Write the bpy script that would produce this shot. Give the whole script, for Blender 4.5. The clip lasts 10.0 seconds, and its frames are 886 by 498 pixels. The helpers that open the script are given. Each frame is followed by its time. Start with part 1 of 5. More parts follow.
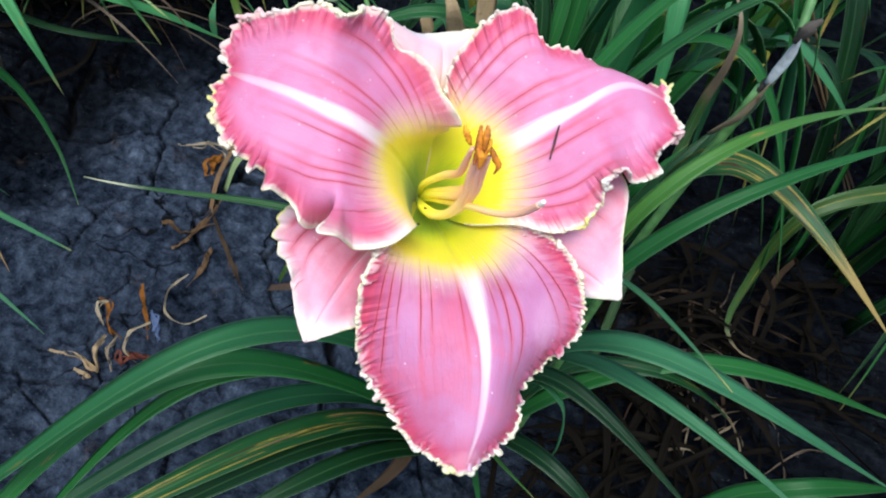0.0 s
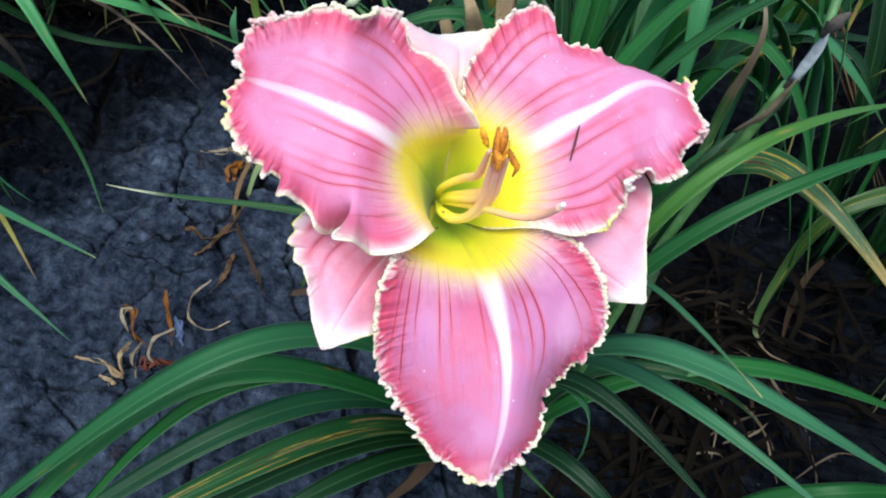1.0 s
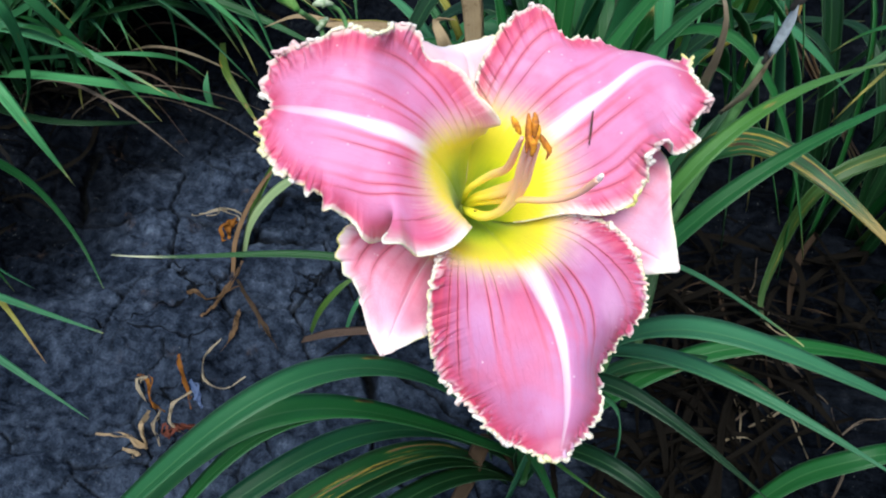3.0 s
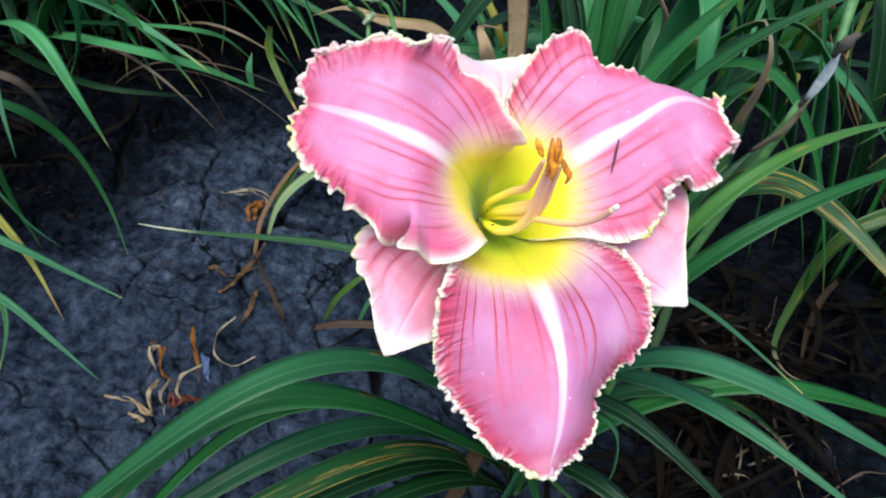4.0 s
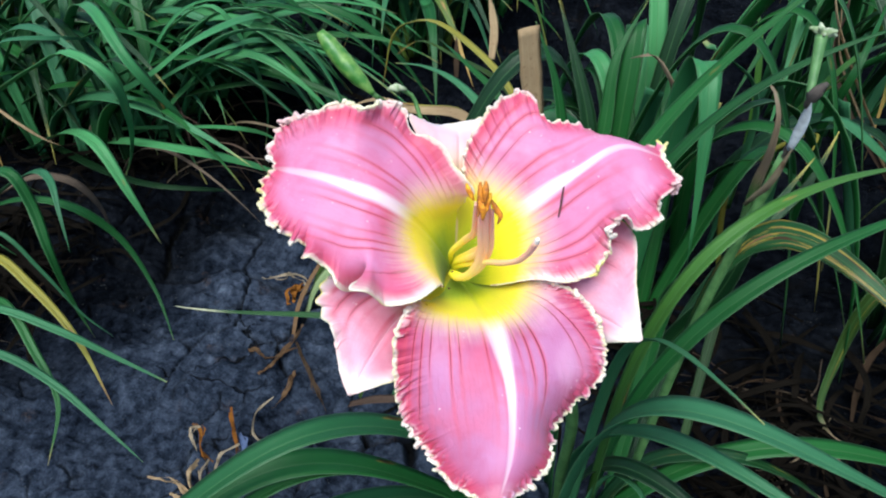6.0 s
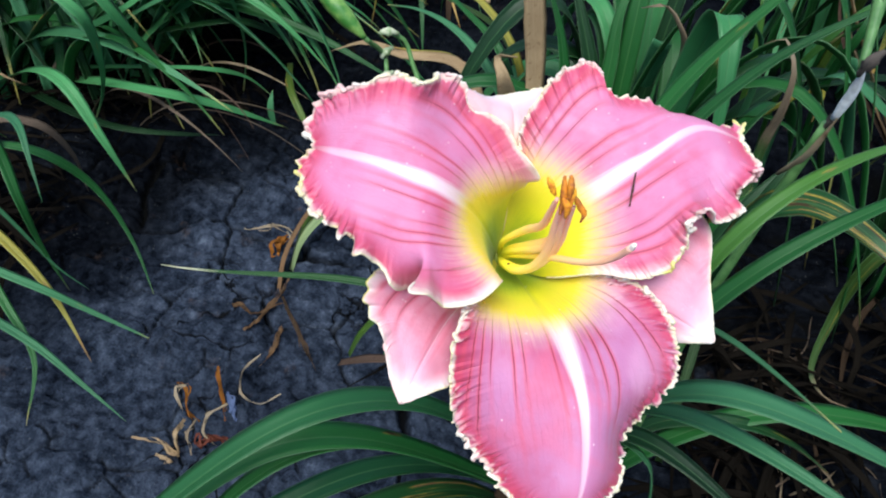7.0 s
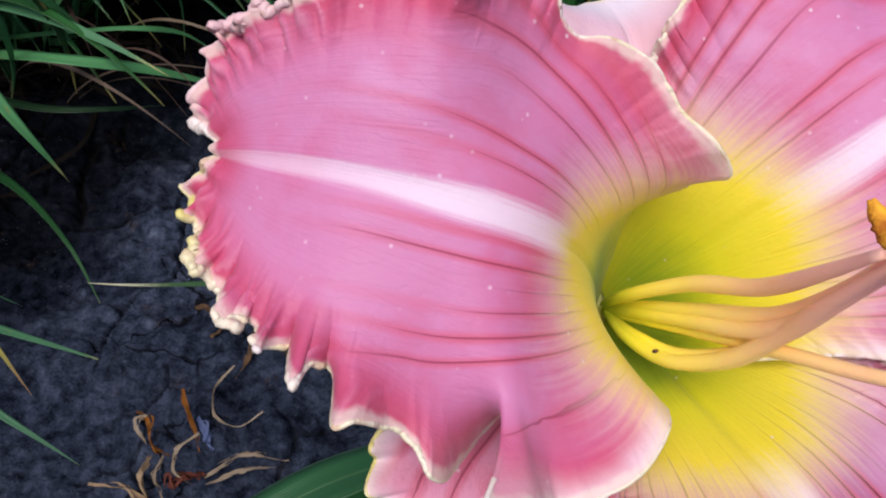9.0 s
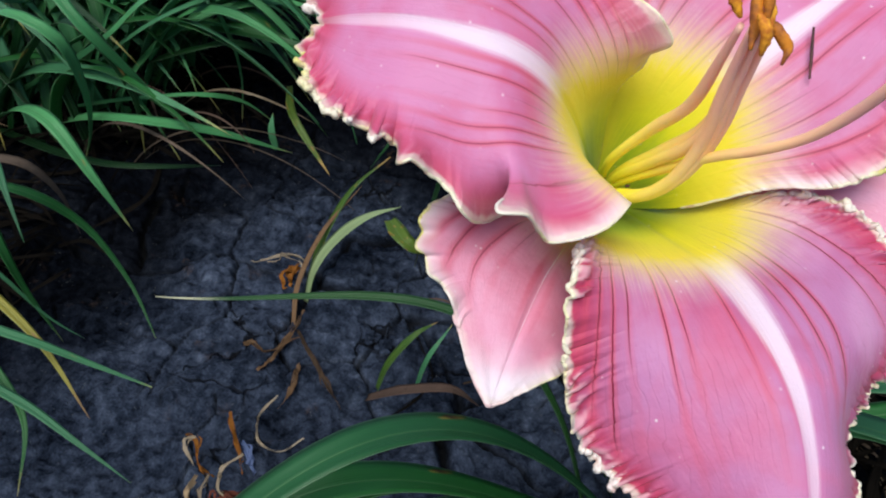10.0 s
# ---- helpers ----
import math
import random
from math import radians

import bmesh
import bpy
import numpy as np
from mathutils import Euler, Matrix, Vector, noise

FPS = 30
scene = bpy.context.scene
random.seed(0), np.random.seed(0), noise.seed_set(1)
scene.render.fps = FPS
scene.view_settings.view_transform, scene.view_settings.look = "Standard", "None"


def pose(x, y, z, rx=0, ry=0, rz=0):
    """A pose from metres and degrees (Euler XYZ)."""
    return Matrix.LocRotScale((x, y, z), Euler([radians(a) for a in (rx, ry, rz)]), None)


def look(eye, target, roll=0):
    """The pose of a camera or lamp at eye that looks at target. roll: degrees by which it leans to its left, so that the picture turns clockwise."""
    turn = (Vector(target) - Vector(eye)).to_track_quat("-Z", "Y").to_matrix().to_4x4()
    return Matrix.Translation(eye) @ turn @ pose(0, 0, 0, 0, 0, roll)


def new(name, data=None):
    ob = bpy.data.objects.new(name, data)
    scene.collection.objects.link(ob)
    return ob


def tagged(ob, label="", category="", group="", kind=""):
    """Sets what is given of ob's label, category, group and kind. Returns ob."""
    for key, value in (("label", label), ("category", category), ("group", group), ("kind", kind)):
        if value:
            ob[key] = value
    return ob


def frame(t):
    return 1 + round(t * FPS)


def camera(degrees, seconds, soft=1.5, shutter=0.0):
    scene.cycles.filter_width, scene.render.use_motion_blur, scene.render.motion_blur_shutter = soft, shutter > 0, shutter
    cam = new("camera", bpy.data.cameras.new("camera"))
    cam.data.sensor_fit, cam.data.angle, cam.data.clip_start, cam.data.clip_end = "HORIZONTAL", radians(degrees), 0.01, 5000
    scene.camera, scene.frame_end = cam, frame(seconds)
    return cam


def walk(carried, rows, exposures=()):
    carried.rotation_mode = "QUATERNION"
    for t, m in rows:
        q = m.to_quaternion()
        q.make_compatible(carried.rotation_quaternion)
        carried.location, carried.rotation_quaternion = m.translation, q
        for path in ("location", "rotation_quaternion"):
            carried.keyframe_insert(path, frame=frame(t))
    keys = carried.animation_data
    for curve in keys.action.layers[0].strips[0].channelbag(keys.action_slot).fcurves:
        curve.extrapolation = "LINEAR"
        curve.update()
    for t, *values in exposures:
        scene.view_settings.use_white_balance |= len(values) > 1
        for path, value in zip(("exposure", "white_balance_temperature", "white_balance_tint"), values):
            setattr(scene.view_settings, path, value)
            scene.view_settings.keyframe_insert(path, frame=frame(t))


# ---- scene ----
cam = camera(60.1, 10.0, soft=2.1)
PATH = [
    (0, (0.098, 0.098, 0.687), (0.025, 1.43, -0.803), 14.9),
    (0.5, (0.1, 0.1, 0.685), (0.019, 1.434, -0.803), 13.5),
    (1, (0.099, 0.102, 0.684), (-0.034, 1.424, -0.811), 12.3),
    (1.5, (0.093, 0.075, 0.689), (-0.045, 1.473, -0.735), 7.7),
    (2, (0.084, 0.067, 0.69), (-0.091, 1.536, -0.655), 6.7),
    (2.5, (0.074, 0.093, 0.693), (-0.15, 1.591, -0.613), 2.8),
    (3, (0.085, 0.083, 0.68), (-0.03, 1.485, -0.742), 5.0),
    (3.2, (0.09, 0.075, 0.687), (-0.025, 1.474, -0.738), 6.9),
    (4.3, (0.087, 0.083, 0.686), (-0.085, 1.474, -0.742), 9.9),
    (4.5, (0.092, 0.083, 0.688), (-0.057, 1.437, -0.777), 9.7),
    (5, (0.112, 0.063, 0.701), (-0.101, 1.467, -0.707), 7.5),
    (5.5, (0.113, 0.056, 0.705), (-0.206, 1.551, -0.585), 4.9),
    (5.7, (0.134, 0.063, 0.69), (-0.244, 1.561, -0.579), 2.2),
    (6.8, (0.094, 0.072, 0.7), (-0.229, 1.561, -0.595), 5.5),
    (7, (0.09, 0.091, 0.685), (-0.169, 1.511, -0.699), 5.7),
    (7.5, (0.066, 0.156, 0.641), (-0.129, 1.478, -0.847), 5.3),
    (8, (0.053, 0.193, 0.614), (-0.075, 1.486, -0.906), 6.8),
    (8.5, (0.051, 0.206, 0.601), (-0.066, 1.505, -0.915), 6.0),
    (9, (0.054, 0.2, 0.607), (-0.129, 1.531, -0.874), 2.0),
    (9.5, (0.068, 0.165, 0.609), (-0.185, 1.542, -0.819), 0.7),
    (10, (0.067, 0.133, 0.605), (-0.241, 1.613, -0.703), 0.2),
]
walk(cam, [(t, look(eye, target, roll)) for t, eye, target, roll in PATH], exposures=[(0.0, 1.22, 6050, -3), (5.7, 1.28, 6050, -3), (7.5, 1.14, 6300, 4), (8.5, 0.70, 6500, 17), (9.2, 0.68, 6500, 15), (10.0, 0.82, 6300, 3)])

# ---------------------------------------------------------------- light: open shade under a bright sky
world = bpy.data.worlds.new("sky")
scene.world = world
world.use_nodes = True
sky = world.node_tree.nodes.new("ShaderNodeTexSky")
sky.sky_type = "NISHITA"
sky.sun_disc = False
sky.sun_elevation, sky.sun_rotation = radians(63), radians(186)
world.node_tree.links.new(sky.outputs["Color"], world.node_tree.nodes["Background"].inputs["Color"])
world.node_tree.nodes["Background"].inputs["Strength"].default_value = 0.075
sun = new("sun", bpy.data.lights.new("sun", "SUN"))
sun.data.energy, sun.data.angle, sun.data.color = 2.3, radians(40), (1.0, 0.96, 0.91)
sun.matrix_world = look((-0.15, -1.35, 2.7), (0, 0, 0))


# ---------------------------------------------------------------- materials
class Nodes:
    """A small helper to write node materials."""

    def __init__(self, name):
        self.mat = bpy.data.materials.new(name)
        self.mat.use_nodes = True
        self.tree = self.mat.node_tree
        self.bsdf = self.tree.nodes["Principled BSDF"]
        self.out = self.tree.nodes["Material Output"]

    def node(self, kind, inputs=(), operation="", interpolation="", blend="", attribute="", feature=""):
        n = self.tree.nodes.new("ShaderNode" + kind)
        if operation:
            n.operation = operation
        if interpolation:
            n.interpolation_type = interpolation
        if blend:
            n.data_type, n.blend_type = "RGBA", blend
        if attribute:
            n.attribute_name = attribute
        if feature:
            n.feature = feature
        for k, v in dict(inputs).items():
            self.put(n.inputs[k], v)
        return n

    def put(self, socket, v):
        if isinstance(v, bpy.types.NodeSocket):
            self.tree.links.new(v, socket)
        else:
            socket.default_value = v

    def math(self, op, a, b=0.0, c=0.0):
        return self.node("Math", {0: a, 1: b, 2: c}, operation=op).outputs[0]

    def span(self, v, lo, hi, to_lo=0.0, to_hi=1.0):
        n = self.node("MapRange", {"Value": v, "From Min": lo, "From Max": hi, "To Min": to_lo, "To Max": to_hi}, interpolation="SMOOTHSTEP")
        return n.outputs[0]

    def mix(self, f, a, b, blend="MIX"):
        n = self.node("Mix", blend=blend)
        self.put(n.inputs[0], f)
        self.put(n.inputs[6], (*a, 1) if isinstance(a, tuple) else a)
        self.put(n.inputs[7], (*b, 1) if isinstance(b, tuple) else b)
        return n.outputs[2]

    def noise(self, vec, scale, detail=3.0, rough=0.55, distort=0.0):
        return self.node("TexNoise", {"Vector": vec, "Scale": scale, "Detail": detail, "Roughness": rough, "Distortion": distort}).outputs[0]

    def stretched(self, vec, x, y, z):
        n = self.node("Mapping", {"Vector": vec, "Scale": (x, y, z)})
        return n.outputs[0]

    def ramp(self, v, *stops):
        n = self.node("ValToRGB", {0: v})
        r = n.color_ramp
        while len(r.elements) < len(stops):
            r.elements.new(0.5)
        for e, (p, c) in zip(r.elements, stops):
            e.position, e.color = p, (*c, 1)
        return n.outputs[0]

    def bump(self, height, strength, distance):
        n = self.node("Bump", {"Height": height, "Strength": strength, "Distance": distance})
        self.put(self.bsdf.inputs["Normal"], n.outputs[0])
        return n.outputs[0]

    def thin(self, colour, share, normal=None):
        """Lets a share of the light through, as a leaf or petal does."""
        t = self.node("BsdfTranslucent", {"Color": colour})
        if normal is not None:
            self.put(t.inputs["Normal"], normal)
        m = self.node("MixShader", {0: share, 1: self.bsdf.outputs[0], 2: t.outputs[0]})
        self.tree.links.new(m.outputs[0], self.out.inputs[0])


def petal_material(name, pink, rose, rib_width, vein_count, vein_strength, edge):
    m = Nodes(name)
    uv = m.node("UVMap").outputs[0]
    xyz = m.node("SeparateXYZ", {0: uv})
    along, across = xyz.outputs[0], xyz.outputs[1]
    place = m.node("TexCoord").outputs["Object"]
    reach = m.node("Attribute", attribute="reach").outputs["Fac"]
    fan = m.node("Attribute", attribute="fan").outputs["Fac"]
    inset = m.node("Attribute", attribute="inset").outputs["Fac"]
    pleat = m.node("Attribute", attribute="pleat").outputs["Fac"]
    pale = m.node("Attribute", attribute="pale").outputs["Fac"]
    side = m.math("ABSOLUTE", m.math("SUBTRACT", across, 0.5))
    # body of the petal: lilac pink, deeper rose towards the margin and in soft clouds
    clouds = m.noise(place, 55.0, 4.0)
    wash = m.noise(place, 26.0, 3.0, 0.6, 0.6)
    fibre = m.noise(m.stretched(uv, 5.0, 90.0, 1.0), 1.0, 4.0, 0.6)
    blotch = m.noise(place, 190.0, 3.0, 0.6)
    band = m.math("MULTIPLY_ADD", m.math("SUBTRACT", clouds, 0.5), 11.0, m.math("MULTIPLY_ADD", m.math("SUBTRACT", blotch, 0.5), 5.0, inset))
    band = m.span(band, 5.0 + 9.0 * edge, 2.0)
    deep = m.math("MULTIPLY_ADD", band, 0.75 * min(1.0, edge + 0.3), m.math("MULTIPLY_ADD", m.span(clouds, 0.42, 0.70), 0.36, m.math("MULTIPLY_ADD", m.span(blotch, 0.3, 0.7), 0.16, m.math("MULTIPLY_ADD", fibre, 0.11, -0.155))))
    near = m.span(reach, 62.0, 34.0)
    deep = m.math("MULTIPLY_ADD", near, 0.35, deep)
    col = m.mix(m.math("MINIMUM", m.math("MAXIMUM", deep, 0.0), 1.0), pink, rose)
    # washes of coral and of pale lilac
    col = m.mix(m.span(wash, 0.54, 0.72, 0.0, 0.5), col, (0.74, 0.14, 0.25))
    col = m.mix(m.span(wash, 0.48, 0.3, 0.0, 0.5), col, (0.78, 0.41, 0.63))
    # veins that fan out from the throat
    wob = m.noise(m.stretched(uv, 2.2, 5.0, 1.0), 1.0, 2.0)
    lane = m.math("MULTIPLY_ADD", wob, 0.9, m.math("MULTIPLY", fan, vein_count))
    saw = m.math("ABSOLUTE", m.math("SUBTRACT", m.math("FRACT", lane), 0.5))
    own = m.node("TexWhiteNoise", {"Vector": m.math("FLOOR", lane)}).outputs["Value"]
    ends = m.math("MULTIPLY_ADD", own, 0.34, 0.46)
    fade = m.math("MULTIPLY", m.span(m.math("SUBTRACT", along, ends), 0.02, -0.16), m.span(own, 0.05, 0.2))
    size = m.math("MULTIPLY_ADD", m.math("SUBTRACT", ends, along), 0.13, 0.035)
    line = m.span(m.math("DIVIDE", saw, m.math("MAXIMUM", size, 0.025)), 1.1, 0.25)
    fork = m.math("ABSOLUTE", m.math("SUBTRACT", m.math("FRACT", m.math("MULTIPLY_ADD", m.noise(m.stretched(uv, 6.0, 8.0, 1.0), 1.0, 3.0), 3.0, m.math("MULTIPLY", lane, 1.9))), 0.5))
    fork = m.math("MULTIPLY", m.span(fork, 0.07, 0.02), m.math("MULTIPLY", m.span(along, 0.5, 0.62), m.span(along, 0.85, 0.7)))
    line = m.math("MAXIMUM", m.math("MULTIPLY", line, fade), m.math("MULTIPLY", fork, 0.1))
    line = m.math("MULTIPLY", m.math("MULTIPLY", m.math("MULTIPLY", line, m.span(side, 0.04, 0.09)), m.span(inset, 3.0, 9.0)), m.math("MULTIPLY", m.span(reach, 24.0, 36.0), vein_strength))
    broad = m.math("MULTIPLY", m.span(saw, 0.34, 0.06), m.math("MULTIPLY", m.span(along, 0.9, 0.5), m.span(own, 0.25, 0.6)))
    col = m.mix(m.math("MULTIPLY", m.math("MULTIPLY", broad, m.span(reach, 27.0, 40.0)), min(0.66, 1.2 * vein_strength)), col, (0.68, 0.10, 0.17))
    col = m.mix(m.math("MINIMUM", line, 1.0), col, (0.27, 0.016, 0.05))
    # pale midrib with streaky borders, widest where it leaves the throat
    flare = m.span(reach, 66.0, 34.0, 1.0, 1.3 if edge < 1.0 else 1.8)
    rib = m.math("DIVIDE", m.math("MULTIPLY_ADD", m.math("SUBTRACT", fibre, 0.5), 0.035, side), flare)
    rib = m.span(rib, rib_width, rib_width * 0.42)
    rib = m.math("MULTIPLY", rib, m.span(along, 0.95, 0.55, 0.35, 0.82))
    col = m.mix(rib, col, (0.93, 0.80, 0.89))
    # whitish end and the pale stretches of the margin
    if edge < 0.5:
        col = m.mix(m.span(m.math("MULTIPLY_ADD", clouds, 0.2, along), 0.90, 1.06), col, (0.92, 0.80, 0.87))
    if edge > 1.0:
        col = m.mix(m.span(m.math("MULTIPLY_ADD", clouds, 0.12, along), 0.97, 1.04, 0.0, 0.75), col, (0.80, 0.56, 0.76))
    fringe = m.span(m.math("MULTIPLY_ADD", m.math("SUBTRACT", clouds, 0.5), 5.0, inset), 6.0, 0.8)
    col = m.mix(m.math("MULTIPLY", fringe, m.math("MULTIPLY", pale, 0.85)), col, (0.93, 0.80, 0.84))
    # pleat shading put into the colour: red hollows, light crests; then the cream edge
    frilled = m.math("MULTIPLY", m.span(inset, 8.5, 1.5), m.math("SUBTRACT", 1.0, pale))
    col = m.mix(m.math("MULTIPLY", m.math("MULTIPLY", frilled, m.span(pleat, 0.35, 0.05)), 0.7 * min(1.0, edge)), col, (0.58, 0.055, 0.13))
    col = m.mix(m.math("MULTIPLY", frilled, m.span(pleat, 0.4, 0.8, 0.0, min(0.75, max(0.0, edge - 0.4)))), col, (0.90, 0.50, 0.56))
    rim = m.span(m.math("MULTIPLY_ADD", m.math("SUBTRACT", m.noise(place, 330.0, 2.0), 0.5), 2.2, inset), 1.7, 0.5)
    col = m.mix(m.math("MULTIPLY", m.math("MULTIPLY", rim, m.span(along, 0.14, 0.22)), min(0.9, 0.4 + 0.5 * edge)), col, (0.90, 0.76, 0.66))
    # throat: green, then yellow, then cream
    soft = m.math("MULTIPLY_ADD", m.math("SUBTRACT", fibre, 0.5), 10.0, m.math("MULTIPLY_ADD", m.math("SUBTRACT", clouds, 0.5), 8.0, reach))
    soft = m.math("MULTIPLY_ADD", m.span(side, 0.0, 0.5), 3.0, soft)
    if edge < 0.5:
        soft = m.math("ADD", soft, 13.0)
    throat = m.ramp(m.math("DIVIDE", soft, 60.0), (0.0, (0.14, 0.24, 0.01)), (0.2, (0.36, 0.46, 0.015)), (0.34, (0.76, 0.72, 0.02)), (0.54, (0.93, 0.77, 0.05)), (0.66, (0.95, 0.80, 0.36)), (0.76, (0.94, 0.76, 0.68)))
    col = m.mix(m.span(soft, 52.0, 31.0), col, throat)
    if edge == 0.0:
        col = m.mix(m.span(m.math("MULTIPLY_ADD", clouds, 0.15, along), 0.85, 0.5, 0.0, 0.85), col, (0.93, 0.76, 0.40))
    # small bright glints painted into the petal colour as white flecks
    glint = m.node("TexVoronoi", {"Vector": place, "Scale": 330.0}).outputs["Distance"]
    glint = m.math("MULTIPLY", m.span(glint, 0.15, 0.03), m.span(m.noise(place, 130.0, 1.0), 0.54, 0.64))
    col = m.mix(m.math("MULTIPLY", glint, 0.6), col, (0.95, 0.86, 0.9))
    m.put(m.bsdf.inputs["Base Color"], col)
    m.put(m.bsdf.inputs["Roughness"], m.math("MULTIPLY_ADD", clouds, 0.2, 0.38))
    m.bsdf.inputs["Specular IOR Level"].default_value = 0.3
    m.bsdf.inputs["Sheen Weight"].default_value = 0.12
    relief = m.math("MULTIPLY_ADD", line, -0.6, m.math("MULTIPLY_ADD", fibre, 0.3, m.math("MULTIPLY_ADD", blotch, 0.5, m.math("MULTIPLY", m.noise(place, 900.0, 2.0), 0.25))))
    nrm = m.bump(relief, 0.55, 0.0008)
    m.thin(col, 0.28, nrm)
    return m.mat


def edge_material():
    m = Nodes("ruffled_edge")
    place = m.node("TexCoord").outputs["Object"]
    n = m.noise(place, 48.0, 3.0)
    col = m.ramp(n, (0.32, (0.84, 0.55, 0.56)), (0.43, (0.90, 0.80, 0.74)), (0.56, (0.88, 0.79, 0.56)), (0.68, (0.76, 0.68, 0.22)))
    col = m.mix(m.span(m.noise(place, 420.0, 3.0), 0.56, 0.7, 0.0, 0.5), col, (0.62, 0.30, 0.20))
    m.put(m.bsdf.inputs["Base Color"], col)
    m.bsdf.inputs["Roughness"].default_value = 0.45
    nrm = m.bump(m.noise(place, 700.0, 3.0), 0.6, 0.0008)
    m.thin(col, 0.22, nrm)
    return m.mat


def stalk_material(name, low, high, rough=0.45, thin=0.1, scale=120.0):
    """Soft plant tissue of two tones."""
    m = Nodes(name)
    place = m.node("TexCoord").outputs["Object"]
    col = m.mix(m.span(m.noise(place, scale, 4.0), 0.35, 0.65), low, high)
    m.put(m.bsdf.inputs["Base Color"], col)
    m.bsdf.inputs["Roughness"].default_value = rough
    nrm = m.bump(m.noise(m.stretched(place, 1.0, 1.0, 0.25), scale * 6, 3.0), 0.4, 0.0008)
    m.thin(col, thin, nrm)
    return m.mat


def filament_material():
    m = Nodes("yellow_to_peach_filament")
    along = m.node("SeparateXYZ", {0: m.node("UVMap").outputs[0]}).outputs[0]
    place = m.node("TexCoord").outputs["Object"]
    tone = m.math("MULTIPLY_ADD", m.math("SUBTRACT", m.noise(place, 130.0, 3.0), 0.5), 0.2, along)
    col = m.ramp(tone, (0.0, (0.55, 0.6, 0.03)), (0.22, (0.98, 0.82, 0.05)), (0.46, (1.0, 0.74, 0.20)), (0.66, (1.0, 0.60, 0.30)), (0.9, (1.0, 0.53, 0.40)))
    m.put(m.bsdf.inputs["Base Color"], col)
    m.bsdf.inputs["Roughness"].default_value = 0.42
    m.bsdf.inputs["Specular IOR Level"].default_value = 0.3
    m.bump(m.noise(place, 900.0, 2.0), 0.25, 0.0004)
    m.bsdf.inputs["Subsurface Weight"].default_value = 0.15
    m.bsdf.inputs["Subsurface Radius"].default_value = (0.001, 0.0006, 0.0003)
    m.bsdf.inputs["Subsurface Scale"].default_value = 1.0
    return m.mat


def leaf_material(name, dark, light, tip, tip_from, stain, streak=(7.0, 1.6)):
    m = Nodes(name)
    uv = m.node("UVMap").outputs[0]
    xyz = m.node("SeparateXYZ", {0: uv})
    along, across = xyz.outputs[0], xyz.outputs[1]
    place = m.node("TexCoord").outputs["Object"]
    chance = m.node("ObjectInfo").outputs["Random"]
    side = m.math("ABSOLUTE", m.math("SUBTRACT", across, 0.5))
    fibre = m.noise(m.stretched(uv, 6.0, 60.0, 1.0), 1.0, 4.0, 0.6)
    big = m.noise(place, 14.0, 3.0)
    tone = m.math("MULTIPLY_ADD", chance, 0.55, m.math("MULTIPLY_ADD", big, 0.5, m.math("MULTIPLY_ADD", fibre, 0.5, -0.3)))
    col = m.mix(m.math("MINIMUM", m.math("MAXIMUM", tone, 0.0), 1.0), dark, light)
    # keel, parallel veins and pale margin
    keel = m.span(side, 0.045, 0.012)
    vein = m.math("SINE", m.math("MULTIPLY", across, 110.0))
    col = m.mix(m.math("MULTIPLY", keel, 0.35), col, (0.09, 0.19, 0.07))
    col = m.mix(m.span(vein, 0.2, 1.0, 0.0, 0.07), col, dark)
    col = m.mix(m.span(side, 0.455, 0.49, 0.0, 0.65), col, (0.16, 0.27, 0.15))
    # brown stains, yellowing tips
    blot = m.span(m.math("MULTIPLY_ADD", m.noise(m.stretched(uv, *streak, 1.0), 1.0, 4.0), 1.0, m.math("MULTIPLY", chance, 0.12)), 0.74 - stain, 0.80 - stain)
    col = m.mix(blot, col, m.ramp(m.noise(m.stretched(uv, 9.0, 6.0, 1.0), 1.0, 3.0), (0.40, (0.06, 0.025, 0.012)), (0.5, (0.36, 0.27, 0.04)), (0.62, (0.22, 0.10, 0.06))))
    old = m.math("MULTIPLY_ADD", m.math("SUBTRACT", fibre, 0.5), 0.25, m.math("MULTIPLY_ADD", m.math("SUBTRACT", chance, 0.5), 0.12, along))
    col = m.mix(m.span(old, tip_from, tip_from + 0.06), col, tip)
    m.put(m.bsdf.inputs["Base Color"], col)
    m.put(m.bsdf.inputs["Roughness"], m.math("MULTIPLY_ADD", fibre, 0.25, 0.32))
    m.bsdf.inputs["Specular IOR Level"].default_value = 0.36
    h = m.math("MULTIPLY_ADD", vein, 0.1, m.math("MULTIPLY_ADD", fibre, 0.5, m.math("MULTIPLY", keel, -0.9)))
    nrm = m.bump(h, 0.4, 0.0008)
    m.thin(col, 0.22, nrm)
    return m.mat


